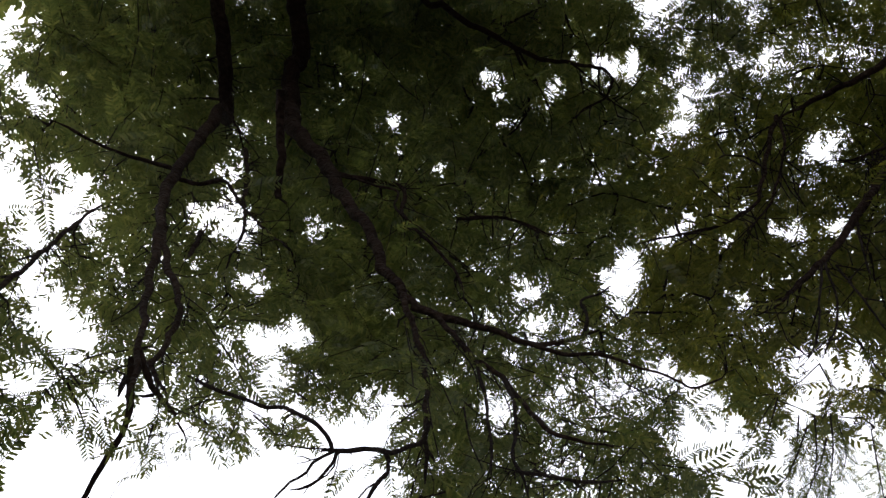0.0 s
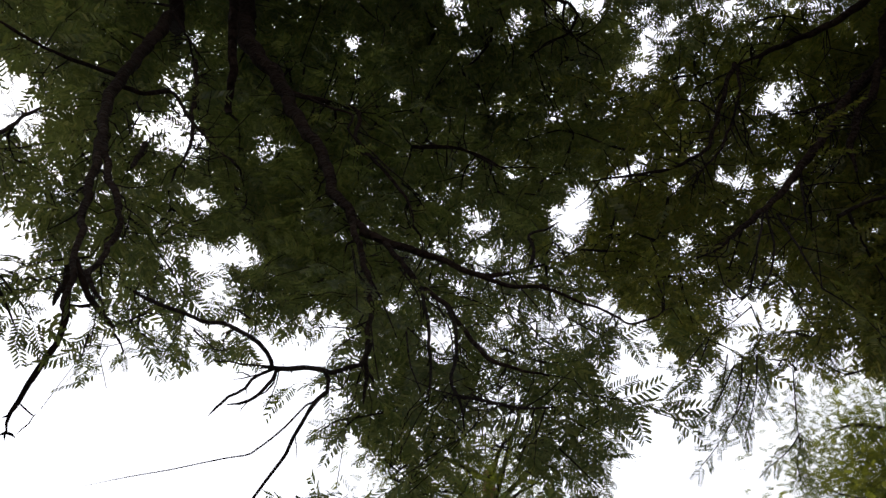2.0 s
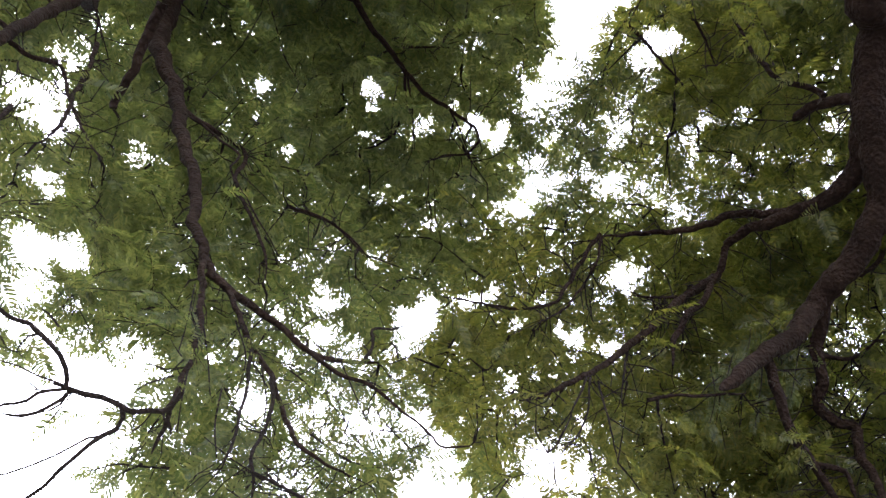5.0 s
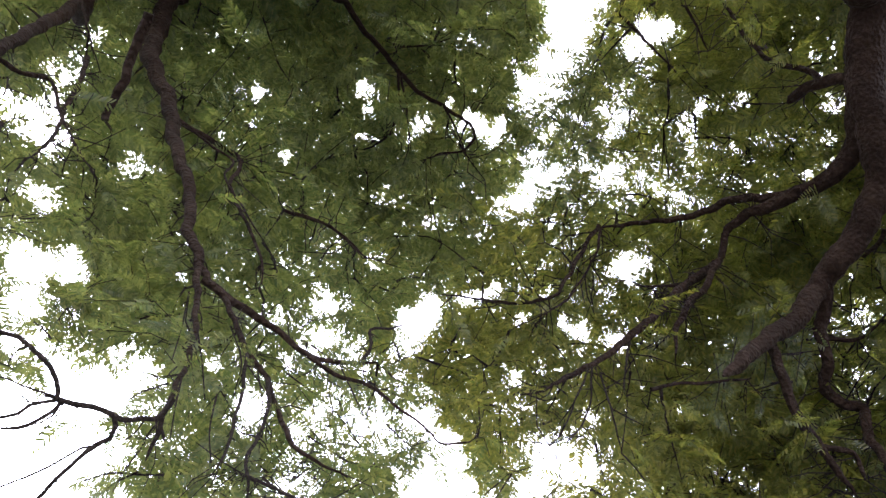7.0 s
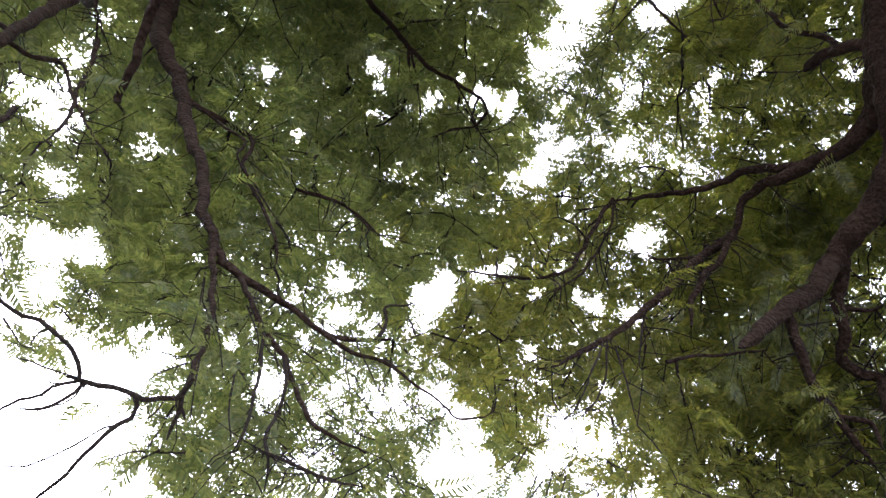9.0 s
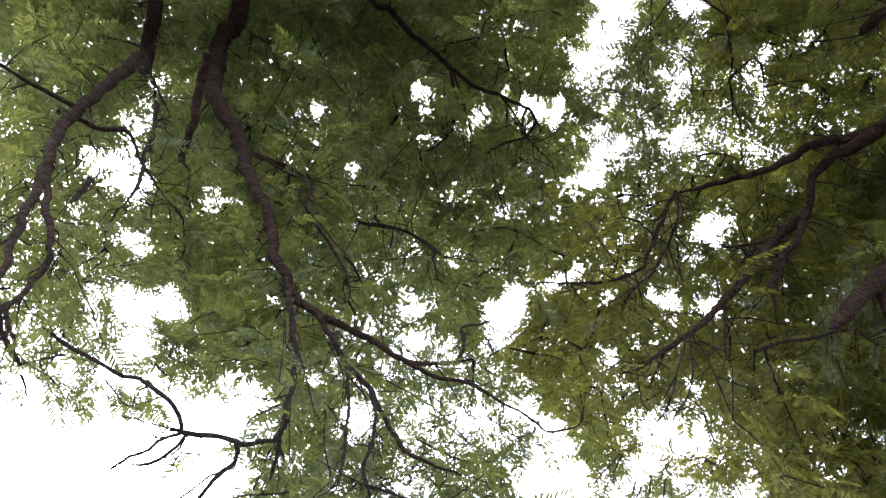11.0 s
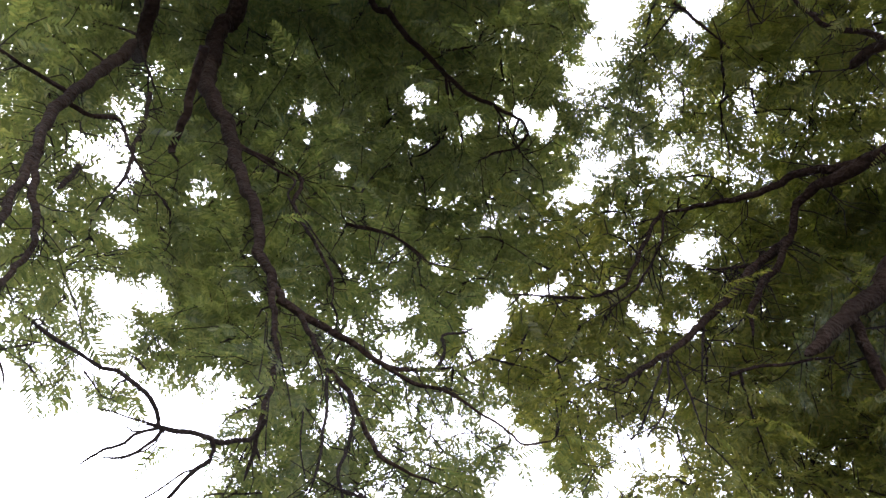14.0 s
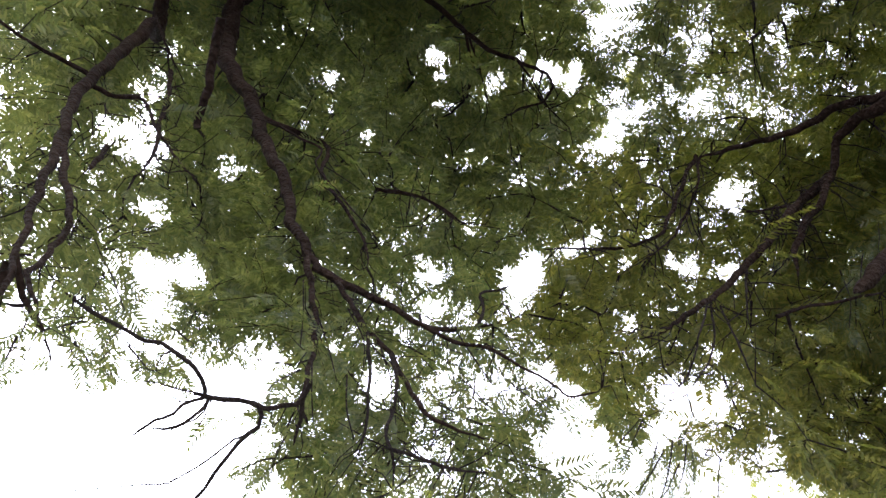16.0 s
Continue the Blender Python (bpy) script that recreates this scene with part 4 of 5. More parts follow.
# parts of the crowns that are lacy (under 1) or closed (over 1), fitted to the camera's view: a place, a radius there,
# and how many layers of leaves grow against the rest
PATCHES = np.array([
    (1.98, 1.95, 4.71, 0.31, 0.42),
    (1.88, 1.96, 2.88, 0.30, 1.50),
    (2.24, 2.07, 3.83, 0.35, 1.30),
    (1.33, 2.10, 4.94, 0.23, 1.50),
    (1.36, 2.27, 4.82, 0.19, 1.40),
    (-0.05, 2.04, 3.16, 0.22, 1.30),
    (0.47, 1.93, 2.72, 0.16, 0.80),
    (0.43, 1.70, 2.31, 0.15, 0.55),
    (0.63, 1.80, 2.43, 0.10, 0.60),
    (0.77, 2.31, 3.71, 0.48, 1.15),
    (0.49, 2.28, 3.66, 0.48, 1.12),
    (1.74, 2.18, 4.69, 0.16, 0.36),
    (0.54, 2.42, 4.11, 0.21, 0.75),
    (1.00, 2.48, 4.61, 0.19, 0.75),
    (-0.01, 2.60, 4.77, 0.19, 0.80),
    (-0.47, 2.48, 4.90, 0.19, 0.70),
    (1.17, 1.94, 2.73, 0.12, 0.45),
    (1.36, 1.90, 2.60, 0.14, 0.85),
    (0.51, 1.94, 2.80, 0.16, 0.50),
    (0.25, 1.81, 2.65, 0.12, 0.60),
    (2.41, 1.46, 4.67, 0.20, 0.60),
    (1.59, 2.16, 3.53, 0.15, 0.85),
    (1.29, 2.22, 3.62, 0.15, 0.85),
    (1.02, 2.10, 3.16, 0.15, 0.85),
    (1.97, 2.10, 3.60, 0.16, 0.85),
    (0.36, 1.84, 2.57, 0.10, 0.40),
    (0.50, 1.86, 2.57, 0.09, 0.32),
    (0.25, 1.57, 2.19, 0.07, 0.25),
    (0.24, 1.58, 2.08, 0.07, 0.25),
    (0.10, 1.81, 2.63, 0.07, 0.55),
    (0.45, 1.67, 2.26, 0.06, 0.50),
    (0.02, 1.46, 2.21, 0.08, 1.20),
    (-0.42, 1.78, 2.92, 0.11, 1.40),
    (-0.15, 1.64, 2.55, 0.12, 1.30),
    (-0.25, 1.66, 2.63, 0.09, 1.30),
    (0.01, 2.37, 5.01, 0.32, 1.15),
    (-0.37, 2.58, 4.83, 0.19, 1.15),
    (1.92, 1.98, 3.05, 0.31, 2.00),
    (1.89, 1.99, 3.02, 0.29, 1.50),
    (1.68, 2.06, 3.19, 0.19, 1.20),
    (2.49, 1.98, 4.30, 0.36, 1.30),
    (1.87, 1.71, 4.90, 0.19, 1.20),
    (-1.37, 1.90, 3.87, 0.38, 1.30),
    (-0.41, 2.17, 3.58, 0.16, 1.20),
    (-0.90, 1.54, 2.86, 0.12, 1.20),
    (-0.51, 1.19, 2.17, 0.10, 0.50),
    (-0.63, 1.09, 2.17, 0.10, 0.60),
    (-0.39, 1.36, 2.27, 0.07, 0.60),
    (-0.24, 2.52, 4.42, 0.21, 0.75),
    (0.07, 1.70, 2.50, 0.15, 1.35),
    (2.76, 1.92, 3.88, 0.21, 0.35),
    (2.67, 1.92, 3.49, 0.12, 0.50),
    (1.67, 1.96, 2.78, 0.29, 1.40),
    (1.22, 2.23, 3.56, 0.23, 1.25),
    (1.05, 1.88, 2.55, 0.09, 1.30),
    (-0.25, 1.90, 3.01, 0.13, 1.30),
    (1.72, 2.28, 4.34, 0.19, 1.20),
    (0.04, 1.96, 3.00, 0.15, 1.25),
    (-0.16, 2.15, 3.48, 0.16, 1.25),
    (1.62, 1.94, 2.65, 0.30, 1.40),
])


def layers(points):
    """How many layers of leaves grow here against the rest of the crown."""
    d = unit(points - VIEWPOINT)
    share = np.ones(len(points))
    for x, y, z, r, more in PATCHES:
        v = np.array((x, y, z)) - VIEWPOINT
        n = np.linalg.norm(v)
        off = np.arccos(np.clip(d @ (v / n), -1, 1)) / (r / n)
        share *= 1 + (more - 1) * np.clip((1.25 - off) / 0.5, 0, 1)
    return share


def thinned(points):
    d = unit(points - VIEWPOINT)
    share = np.ones(len(points))
    for x, y, z, r, left in AIRY:
        v = np.array((x, y, z)) - VIEWPOINT
        n = np.linalg.norm(v)
        off = np.arccos(np.clip(d @ (v / n), -1, 1)) / (r / n)
        share = np.minimum(share, np.where(off < 1, left + (1 - left) * np.clip((off - 0.6) / 0.4, 0, 1), 1))
    return rng.random(len(points)) < share


# ---------------------------------------------------------------- twigs and pinnate leaves of the near trees
def pinnate_leaf(pairs, length, leaflet, seed):
    """One leaf along +x with its face up: a thin stalk and two close rows of narrow oblong leaflets. Four-cornered faces."""
    r = np.random.default_rng(seed)
    faces = []
    bow, sway = r.uniform(-0.3, 0.05), r.uniform(-0.1, 0.1)

    def at(u):
        return np.array((u * length, sway * length * u * u, bow * length * u * u))
    for k in range(pairs):
        u = 0.14 + 0.86 * k / (pairs - 1)
        size = leaflet * (0.6 + 0.4 * math.sin(math.pi * min(1, 0.22 + 0.7 * u))) * r.uniform(0.92, 1.06)
        fold = r.uniform(-0.3, 0.02)
        for side in (-1, 1):
            if r.random() < 0.03:
                continue
            ang = radians(66 - 20 * u + r.uniform(-6, 6))
            d = np.array((math.cos(ang), side * math.sin(ang), fold + r.uniform(-0.08, 0.08)))
            d /= np.linalg.norm(d)
            w = np.cross(d, (0, 0, 1))
            w = w / np.linalg.norm(w) * size * r.uniform(0.1, 0.118) * (1.0 if pairs > 10 else 1.15 if pairs > 7 else 1.5)
            w[2] += r.uniform(-0.35, 0.35) * np.linalg.norm(w)
            o = at(u)
            droop = np.array((0, 0, -0.1 * size))
            faces.append([o - w * 0.6, o + d * size * 0.3 + w * 1.1, o + d * size * 0.97 + w * 0.45 + droop, o + d * size * 0.8 - w * 0.95 + droop * 0.7])
    th = np.array((0, 0.0011, 0))
    faces.append([at(0) - th, at(1.0) - th * 0.5, at(1.0) + th * 0.5, at(0) + th])
    return np.array(faces).reshape(-1, 3)


LEAVES = [pinnate_leaf(int((11, 8, 5)[i // 7] + i % 3), 0.112 + 0.006 * (i % 6), (0.031, 0.035, 0.04)[i // 7] + 0.0016 * (i % 5), i) for i in range(21)]


def grow(targets, reach):
    """Twigs from the nearest wood to every target, the nearest targets first, each new twig being wood for the next. Rows of (path, owner, mother)."""
    nodes = np.array(NODES)
    cap = len(nodes) + len(targets) * 14
    pos = np.empty((cap, 3))
    own, who = np.empty(cap, int), np.full(cap, -1)
    n = len(nodes)
    pos[:n], own[:n] = nodes, OWNER
    first = np.array([((nodes - q) ** 2).sum(1).min() for q in targets])
    twigs = []
    for i in np.argsort(first):
        q = targets[i]
        d2 = ((pos[:n] - q) ** 2).sum(1)
        k = int(d2.argmin())
        dist = math.sqrt(d2[k])
        wide = float(spread(unit(q - VIEWPOINT)[None])[0])
        if dist > reach * wide or dist < 0.05:
            continue
        p = pos[k]
        steps = max(3, min(13, int(dist / 0.05 / wide)))
        u = np.linspace(0, 1, steps + 1)[:, None]
        side = unit(np.cross(q - p, rng.normal(size=3))) * dist * rng.uniform(0.03, 0.16)
        path = p + (q - p) * u + side * np.sin(u * math.pi) + np.array((0, 0, 0.1 * dist)) * np.sin(u * math.pi) + rng.normal(size=(steps + 1, 3)) * 0.004
        path[0] = p
        if (in_opening(path[1:], 1.0) < 1.0).mean() > 0.2:
            continue
        m = steps
        pos[n:n + m], own[n:n + m], who[n:n + m] = path[1:], own[k], len(twigs)
        n += m
        twigs.append((path, own[k], who[k]))
    return twigs


def shell_targets(count, near, far, margin, window):
    """Random places in a shell round the viewpoint, inside a window of bearings, out of the openings."""
    b0, b1, e0, e1 = (radians(w) for w in window)
    bearing = rng.uniform(b0, b1, count)
    elev = np.arcsin(rng.uniform(math.sin(e0), math.sin(e1), count))
    r = rng.uniform(near**3, far**3, count) ** (1 / 3)
    d = np.stack([np.sin(bearing) * np.cos(elev), np.cos(bearing) * np.cos(elev), np.sin(elev)], 1)
    p = VIEWPOINT + d * (r * spread(d))[:, None]
    return p[(in_opening(p, margin) > 1) & ~below_skirt(p)]


def clumped(p):
    """Only those places that fall in irregular clumps."""
    return p[value_noise(p, 4.5) + 0.5 * value_noise(p, 11) > 0.94]


targets = np.vstack([
    shell_targets(3000, 2.45, 3.4, 1.0, (-50, 76, 11, 68)),
    shell_targets(70, 1.95, 2.4, 1.2, (22, 60, 15, 60)),
    shell_targets(1800, 3.4, 4.8, 1.0, (-52, 76, 24, 70)),
    # these two shells: unseen foliage overhead and behind, added to block light
    shell_targets(260, 2.4, 4.0, 1.1, (-180, 180, 60, 85)),
    shell_targets(420, 2.3, 3.8, 1.0, (76, 310, 14, 80)),
])
twigs = grow(targets, 0.9)


def sprigs(places, reach):
    """Short leafy sprigs at many more places, each from the nearest twig that stands."""
    pts = [(p, o, -1) for p, o in zip(NODES, OWNER)]
    for i, (path, o, _) in enumerate(twigs):
        pts.extend((p, o, i) for p in path[2:])
    tree = kdtree.KDTree(len(pts))
    for i, p in enumerate(pts):
        tree.insert(p[0], i)
    tree.balance()
    made = []
    for q in places:
        co, k, dist = tree.find(q)
        if dist > reach * float(spread(unit(q - VIEWPOINT)[None])[0]) or dist < 0.03:
            continue
        p = np.array(co)
        u = np.linspace(0, 1, 5)[:, None]
        side = unit(np.cross(q - p, rng.normal(size=3))) * dist * rng.uniform(0.03, 0.2)
        path = p + (q - p) * u + (side + np.array((0, 0, 0.08 * dist))) * np.sin(u * math.pi)
        made.append((path, pts[k][1], pts[k][2]))
    clear = (in_opening(np.vstack([m[0][1:] for m in made]), 1.0) < 1.0).reshape(len(made), -1).mean(1) < 0.3
    return [m for m, c in zip(made, clear) if c]


twigs += sprigs(np.vstack([
    shell_targets(7000, 2.35, 3.4, 0.9, (-50, 76, 11, 68)),
    # unseen sprigs behind the camera, added to block light
    shell_targets(700, 2.3, 3.8, 1.0, (76, 310, 14, 85)),
    shell_targets(500, 2.45, 3.5, 0.9, (24, 72, 20, 62)),
    shell_targets(1900, 2.25, 3.6, 0.9, (38, 72, 13, 40)),
    shell_targets(900, 2.3, 3.6, 0.9, (40, 72, 38, 62)),
    shell_targets(1500, 2.6, 4.2, 0.9, (-50, 70, 45, 68)),
    shell_targets(2300, 3.3, 5.0, 0.9, (-52, 76, 24, 70)),
    clumped(shell_targets(1600, 2.0, 2.34, 1.1, (-46, 72, 13, 64))),
    shell_targets(1500, 2.3, 3.1, 1.0, (-18, 22, 12, 34)),
    shell_targets(500, 2.3, 3.2, 1.0, (-30, -2, 30, 44)),
    shell_targets(700, 2.4, 3.3, 1.0, (-42, 16, 42, 62)),
    shell_targets(900, 2.3, 3.3, 1.0, (38, 72, 12, 36)),
    shell_targets(1100, 2.3, 3.2, 1.0, (48, 76, 14, 34)),
]), 0.5)

# thickness by how much hangs on each twig
load = np.ones(len(twigs))
for i in range(len(twigs) - 1, -1, -1):
    if twigs[i][2] >= 0:
        load[twigs[i][2]] += load[i]

leaf_pos, leaf_dir, leaf_up, leaf_owner, leaf_twig = [], [], [], [], []
for i, (path, owner, _) in enumerate(twigs):
    seg = np.linalg.norm(np.diff(path, axis=0), axis=1)
    s = np.concatenate([[0], np.cumsum(seg)])
    wide = float(spread(unit(path[-1] - VIEWPOINT)[None])[0])
    want = np.arange(max(0.02, s[-1] - 0.34 * wide), s[-1] + 0.001, 0.027 * wide**0.25)
    at = np.column_stack([np.interp(want, s, path[:, c]) for c in range(3)])
    axis = unit(path[-1] - path[-2])
    flip = 1
    perp = unit(np.cross(axis, (0, 0, 1)))
    for a in at:
        flip = -flip
        d = unit(axis * rng.uniform(0.3, 0.9) + perp * flip * rng.uniform(0.5, 1.0) + np.array((0, 0, rng.uniform(-0.55, 0.15))) + rng.normal(size=3) * 0.12)
        leaf_pos.append(a)
        leaf_dir.append(d)
        leaf_up.append(unit(np.array((0, 0, 1.0)) + rng.normal(size=3) * 0.45))
        leaf_owner.append(owner)
        leaf_twig.append(i)
leaf_pos, leaf_dir, leaf_up, leaf_owner = np.array(leaf_pos), np.array(leaf_dir), np.array(leaf_up), np.array(leaf_owner)
# no leaf hangs across an opening
keep = np.ones(len(leaf_pos), bool)
soft = np.where(rng.random(len(leaf_pos)) < 0.26, 0.35, rng.uniform(0.45, 1.08, len(leaf_pos)))
for reach_along in (0.03, 0.08):
    keep &= in_opening(leaf_pos + leaf_dir * reach_along, soft) > 1
# half of the leaves between these limbs and the camera are dropped
for path in STOUT:
    v = path[:, :3] - VIEWPOINT
    n = np.linalg.norm(v, axis=1)
    near_limb = np.where(leaf_pos[:, 1] > 0.3)[0]
    q = leaf_pos[near_limb] + leaf_dir[near_limb] * 0.05 - VIEWPOINT
    m = np.linalg.norm(q, axis=1)
    for row in range(0, len(path), 2):
        in_front = (q @ v[row] / (m * n[row]) > math.cos(path[row, 3] / n[row] + 0.02)) & (m < n[row])
        keep[near_limb[in_front & (rng.random(len(m)) < 0.5)]] = False
keep &= thinned(leaf_pos) & ~in_pore(leaf_pos + leaf_dir * 0.04) & ~below_skirt(leaf_pos + leaf_dir * 0.06)
# out of view, overhead and far to the sides, fewer, larger leaves are added to block light
e = unit(leaf_pos - VIEWPOINT)
outer = (e[:, 2] > math.sin(radians(65))) | (np.arctan2(e[:, 0], e[:, 1]) < radians(-47)) | (np.arctan2(e[:, 0], e[:, 1]) > radians(72))
keep &= ~outer | (rng.random(len(leaf_pos)) < 0.36)


def crowded(points, kept):
    """True for leaves past the few layers allowed in each cell of view direction, a cap fitted to the camera's view."""
    d = points - VIEWPOINT
    r = np.linalg.norm(d, axis=1)
    e = d / r[:, None]
    step = radians(1.3)
    row = np.floor(np.arcsin(e[:, 2]) / step)
    col = np.floor(np.arctan2(e[:, 0], e[:, 1]) * np.cos(row * step) / step)
    cell = (row * 1000 + col).astype(int)
    cover = np.where(kept, 0.0018 * spread(e) / r**2 / step**2, 0)
    room = 3.9 + 4.2 * np.clip(value_noise(e, 7) * 2.2 - 0.6, 0, 1) + 8.0 * np.maximum(0, e[:, 2] - 0.66) + 3.0 * np.clip(np.arctan2(e[:, 0], e[:, 1]) * 4 - 2.3, 0, 1)
    # more layers along directions that should look darker to the camera
    for thick in ((-0.12, 0.67, 0.74), (0.00, 0.73, 0.69), (0.55, 0.43, 0.72), (0.63, 0.61, 0.48), (-0.35, 0.62, 0.70)):
        room += 2.2 * np.exp(-((e - np.array(thick)) ** 2).sum(1) / 0.03)
    room *= layers(points)
    order = np.lexsort((rng.random(len(points)), cell))
    c, w = cell[order], cover[order]
    total = np.cumsum(w)
    start = np.r_[True, c[1:] != c[:-1]]
    before = np.maximum.accumulate(np.where(start, total - w, 0))
    full = np.empty(len(points), bool)
    full[order] = total - before > room[order]
    return full


keep &= ~(crowded(leaf_pos + leaf_dir * 0.05, keep) & ~outer)
leaf_pos, leaf_dir, leaf_up, leaf_owner, soft, outer = leaf_pos[keep], leaf_dir[keep], leaf_up[keep], leaf_owner[keep], soft[keep], outer[keep]
leafy = np.bincount(np.array(leaf_twig)[keep], minlength=len(twigs)).astype(float)
for i in range(len(twigs) - 1, -1, -1):
    if twigs[i][2] >= 0:
        leafy[twigs[i][2]] += leafy[i]

# the twigs that bear leaves: the stoutest are pieces of their own
wood = {tree_a: ([], []), tree_b: ([], [])}
stout = set(np.argsort(-load)[:360].tolist())
for i, (path, owner, _) in enumerate(twigs):
    if leafy[i] < 1:
        continue
    wide = float(spread(unit(path[-1] - VIEWPOINT)[None])[0])
    rad = np.linspace(min(0.006, 0.0017 * load[i] ** 0.42), 0.0014, len(path)) * wide
    v, f = tube(np.column_stack([path, rad])[:: 2 if len(path) == 5 else 1], 5 if len(path) > 5 else 3)
    if i in stout:
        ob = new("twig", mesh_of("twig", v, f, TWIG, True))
        ob.parent = BOUGHS[owner][0]
    else:
        vs, fs = wood[BOUGHS[owner][1]]
        o = len(vs)
        vs.extend(v)
        fs.extend(tuple(a + o for a in face) for face in f)
# bare spurs and dead twiglets along the thinner branches
slim = [(p, o) for p, o in zip(NODES, OWNER) if BOUGHS[o][0].name.split(".")[0] in ("branch", "twig")
        and np.linalg.norm(p - np.array((-0.19, 1.21, 2.11))) > 0.25]
for k in rng.integers(0, len(slim), 420):
    p, owner = slim[int(k)]
    wide = float(spread(unit(p - VIEWPOINT)[None])[0])
    length = rng.uniform(0.05, 0.2) * wide
    d = unit(rng.normal(size=3) + np.array((0, 0.2, -0.45)))
    for fork in range(int(rng.integers(1, 4))):
        bend = unit(d + rng.normal(size=3) * 0.45)
        o = p + d * length * 0.35 * fork
        path = np.array([o, o + bend * length * 0.4, o + unit(bend + rng.normal(size=3) * 0.25) * length * rng.uniform(0.6, 1.0)])
        rad = np.array((0.0022, 0.0017, 0.001)) * (1 if fork == 0 else 0.75) * wide
        v, f = tube(np.column_stack([path, rad]), 4)
        vs, fs = wood[BOUGHS[owner][1]]
        n0 = len(vs)
        vs.extend(v)
        fs.extend(tuple(a + n0 for a in face) for face in f)
        length *= 0.7
wide = spread(unit(leaf_pos - VIEWPOINT))
rear = np.linalg.norm(leaf_pos - VIEWPOINT, axis=1) > 3.2 * wide
kind = rng.integers(0, 7, len(leaf_pos)) + np.where(outer | rear, 14, np.where(wide > 1.1, 7, 0))
scale = rng.uniform(0.75, 1.15, len(leaf_pos)) * np.where(outer, 1.7, np.where(leaf_pos[:, 0] > 0.85 * leaf_pos[:, 1], 0.86, 0.9)) * spread(unit(leaf_pos - VIEWPOINT)) ** 0.5
side = unit(np.cross(leaf_up, leaf_dir))
up = np.cross(leaf_dir, side)
turn = np.stack([leaf_dir, side, up], 2)        # columns: along, across, up

# leaves by the gap between the two crowns, which hang free against the sky, are pieces of their own
edge = np.array((0.81, 2.57, 4.19))
owned_by_a = np.array([BOUGHS[o][1] is tree_a for o in leaf_owner])
single = np.zeros(len(leaf_pos), bool)
for mine in (owned_by_a, ~owned_by_a):
    order = np.argsort(((leaf_pos - edge) ** 2).sum(1) + np.where(mine, 0, 1e6))
    single[order[:120]] = True

for tree, mine in ((tree_a, owned_by_a & ~single), (tree_b, ~owned_by_a & ~single)):
    vs, fs = wood[tree]
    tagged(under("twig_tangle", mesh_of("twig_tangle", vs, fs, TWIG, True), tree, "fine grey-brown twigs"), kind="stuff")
    parts = []
    for k, shape in enumerate(LEAVES):
        pick = np.where(mine & (kind == k))[0]
        w = np.einsum("nij,vj->nvi", turn[pick] * scale[pick][:, None, None], shape) + leaf_pos[pick][:, None, :]
        w = w.reshape(-1, 4, 3)
        mid = w.mean(1)
        ok = in_opening(mid, np.repeat(soft[pick], len(shape) // 4)) > rng.uniform(0.45, 0.95, len(pick)).repeat(len(shape) // 4)
        ok &= ~chink(mid)
        parts.append(w[ok].reshape(-1, 3))
    allv = np.vstack(parts)
    tagged(under("foliage", mesh_of_arrays("foliage", allv, np.arange(len(allv)), 4, LEAF if tree is tree_a else YELLOWER_LEAF), tree, "dense green pinnate leaves lit from behind"), kind="stuff")

leaf_meshes = [mesh_of_arrays("leaf", s, np.arange(len(s)), 4, LEAF) for s in LEAVES]
for i in np.where(single)[0]:
    ob = new("leaf", leaf_meshes[kind[i]])
    mother = BOUGHS[leaf_owner[i]][0]
    ob.parent = mother
    m = Matrix(turn[i].tolist()).to_4x4()
    ob.matrix_basis = Matrix.Translation(leaf_pos[i].tolist()) @ m @ Matrix.Scale(float(scale[i]), 4)


# ---------------------------------------------------------------- leafy hanging sprays, placed to fit the camera's view
def spray(tree, rows, size=1.0, gap=0.034):
    path = spline([(*q, 0.0024 - 0.0012 * k / (len(rows) - 1)) for k, q in enumerate(rows)], 0.02)
    v, f = tube(path, 6, 0.25, rng=rng)
    stem = under("twig", mesh_of("twig", v, f, TWIG, True), tree, "slender leafy hanging twig")
    p = path[:, :3]
    s = np.concatenate([[0], np.cumsum(np.linalg.norm(np.diff(p, axis=0), axis=1))])
    flip = 1
    for a in np.append(np.arange(0.03, s[-1], gap), s[-1]):
        o = np.array([np.interp(a, s, p[:, c]) for c in range(3)])
        o2 = np.array([np.interp(a - 0.02, s, p[:, c]) for c in range(3)])
        axis = unit(o - o2)
        # leaf faces are turned towards the viewpoint
        face = unit(unit(VIEWPOINT - o) * -0.8 + np.array((0, 0, 0.5)) + rng.normal(size=3) * 0.35)
        across = unit(np.cross(face, axis))
        flip = -flip
        last = a == s[-1]
        d = unit(axis * rng.uniform(0.5, 1.0) + (0 if last else 1) * across * flip * rng.uniform(0.45, 1.0) + np.array((0, 0, -0.1)) + rng.normal(size=3) * 0.1)
        sd = unit(np.cross(face, d))
        m = Matrix(np.stack([d, sd, np.cross(d, sd)], 1).tolist()).to_4x4()
        ob = new("leaf", leaf_meshes[int(rng.integers(0, 14))])
        ob.parent = stem
        ob.matrix_basis = Matrix.Translation(o.tolist()) @ m @ Matrix.Scale(float(size * rng.uniform(0.75, 1.15)), 4)


spray(tree_a, [(0.382, 1.604, 2.270), (0.484, 1.629, 2.272), (0.601, 1.648, 2.264), (0.706, 1.688, 2.255)], 0.73, 0.028)
spray(tree_a, [(0.460, 1.693, 2.392), (0.539, 1.726, 2.425)], 0.85, 0.029)
spray(tree_a, [(0.665, 1.673, 2.252), (0.715, 1.694, 2.248)], 0.84, 0.029)
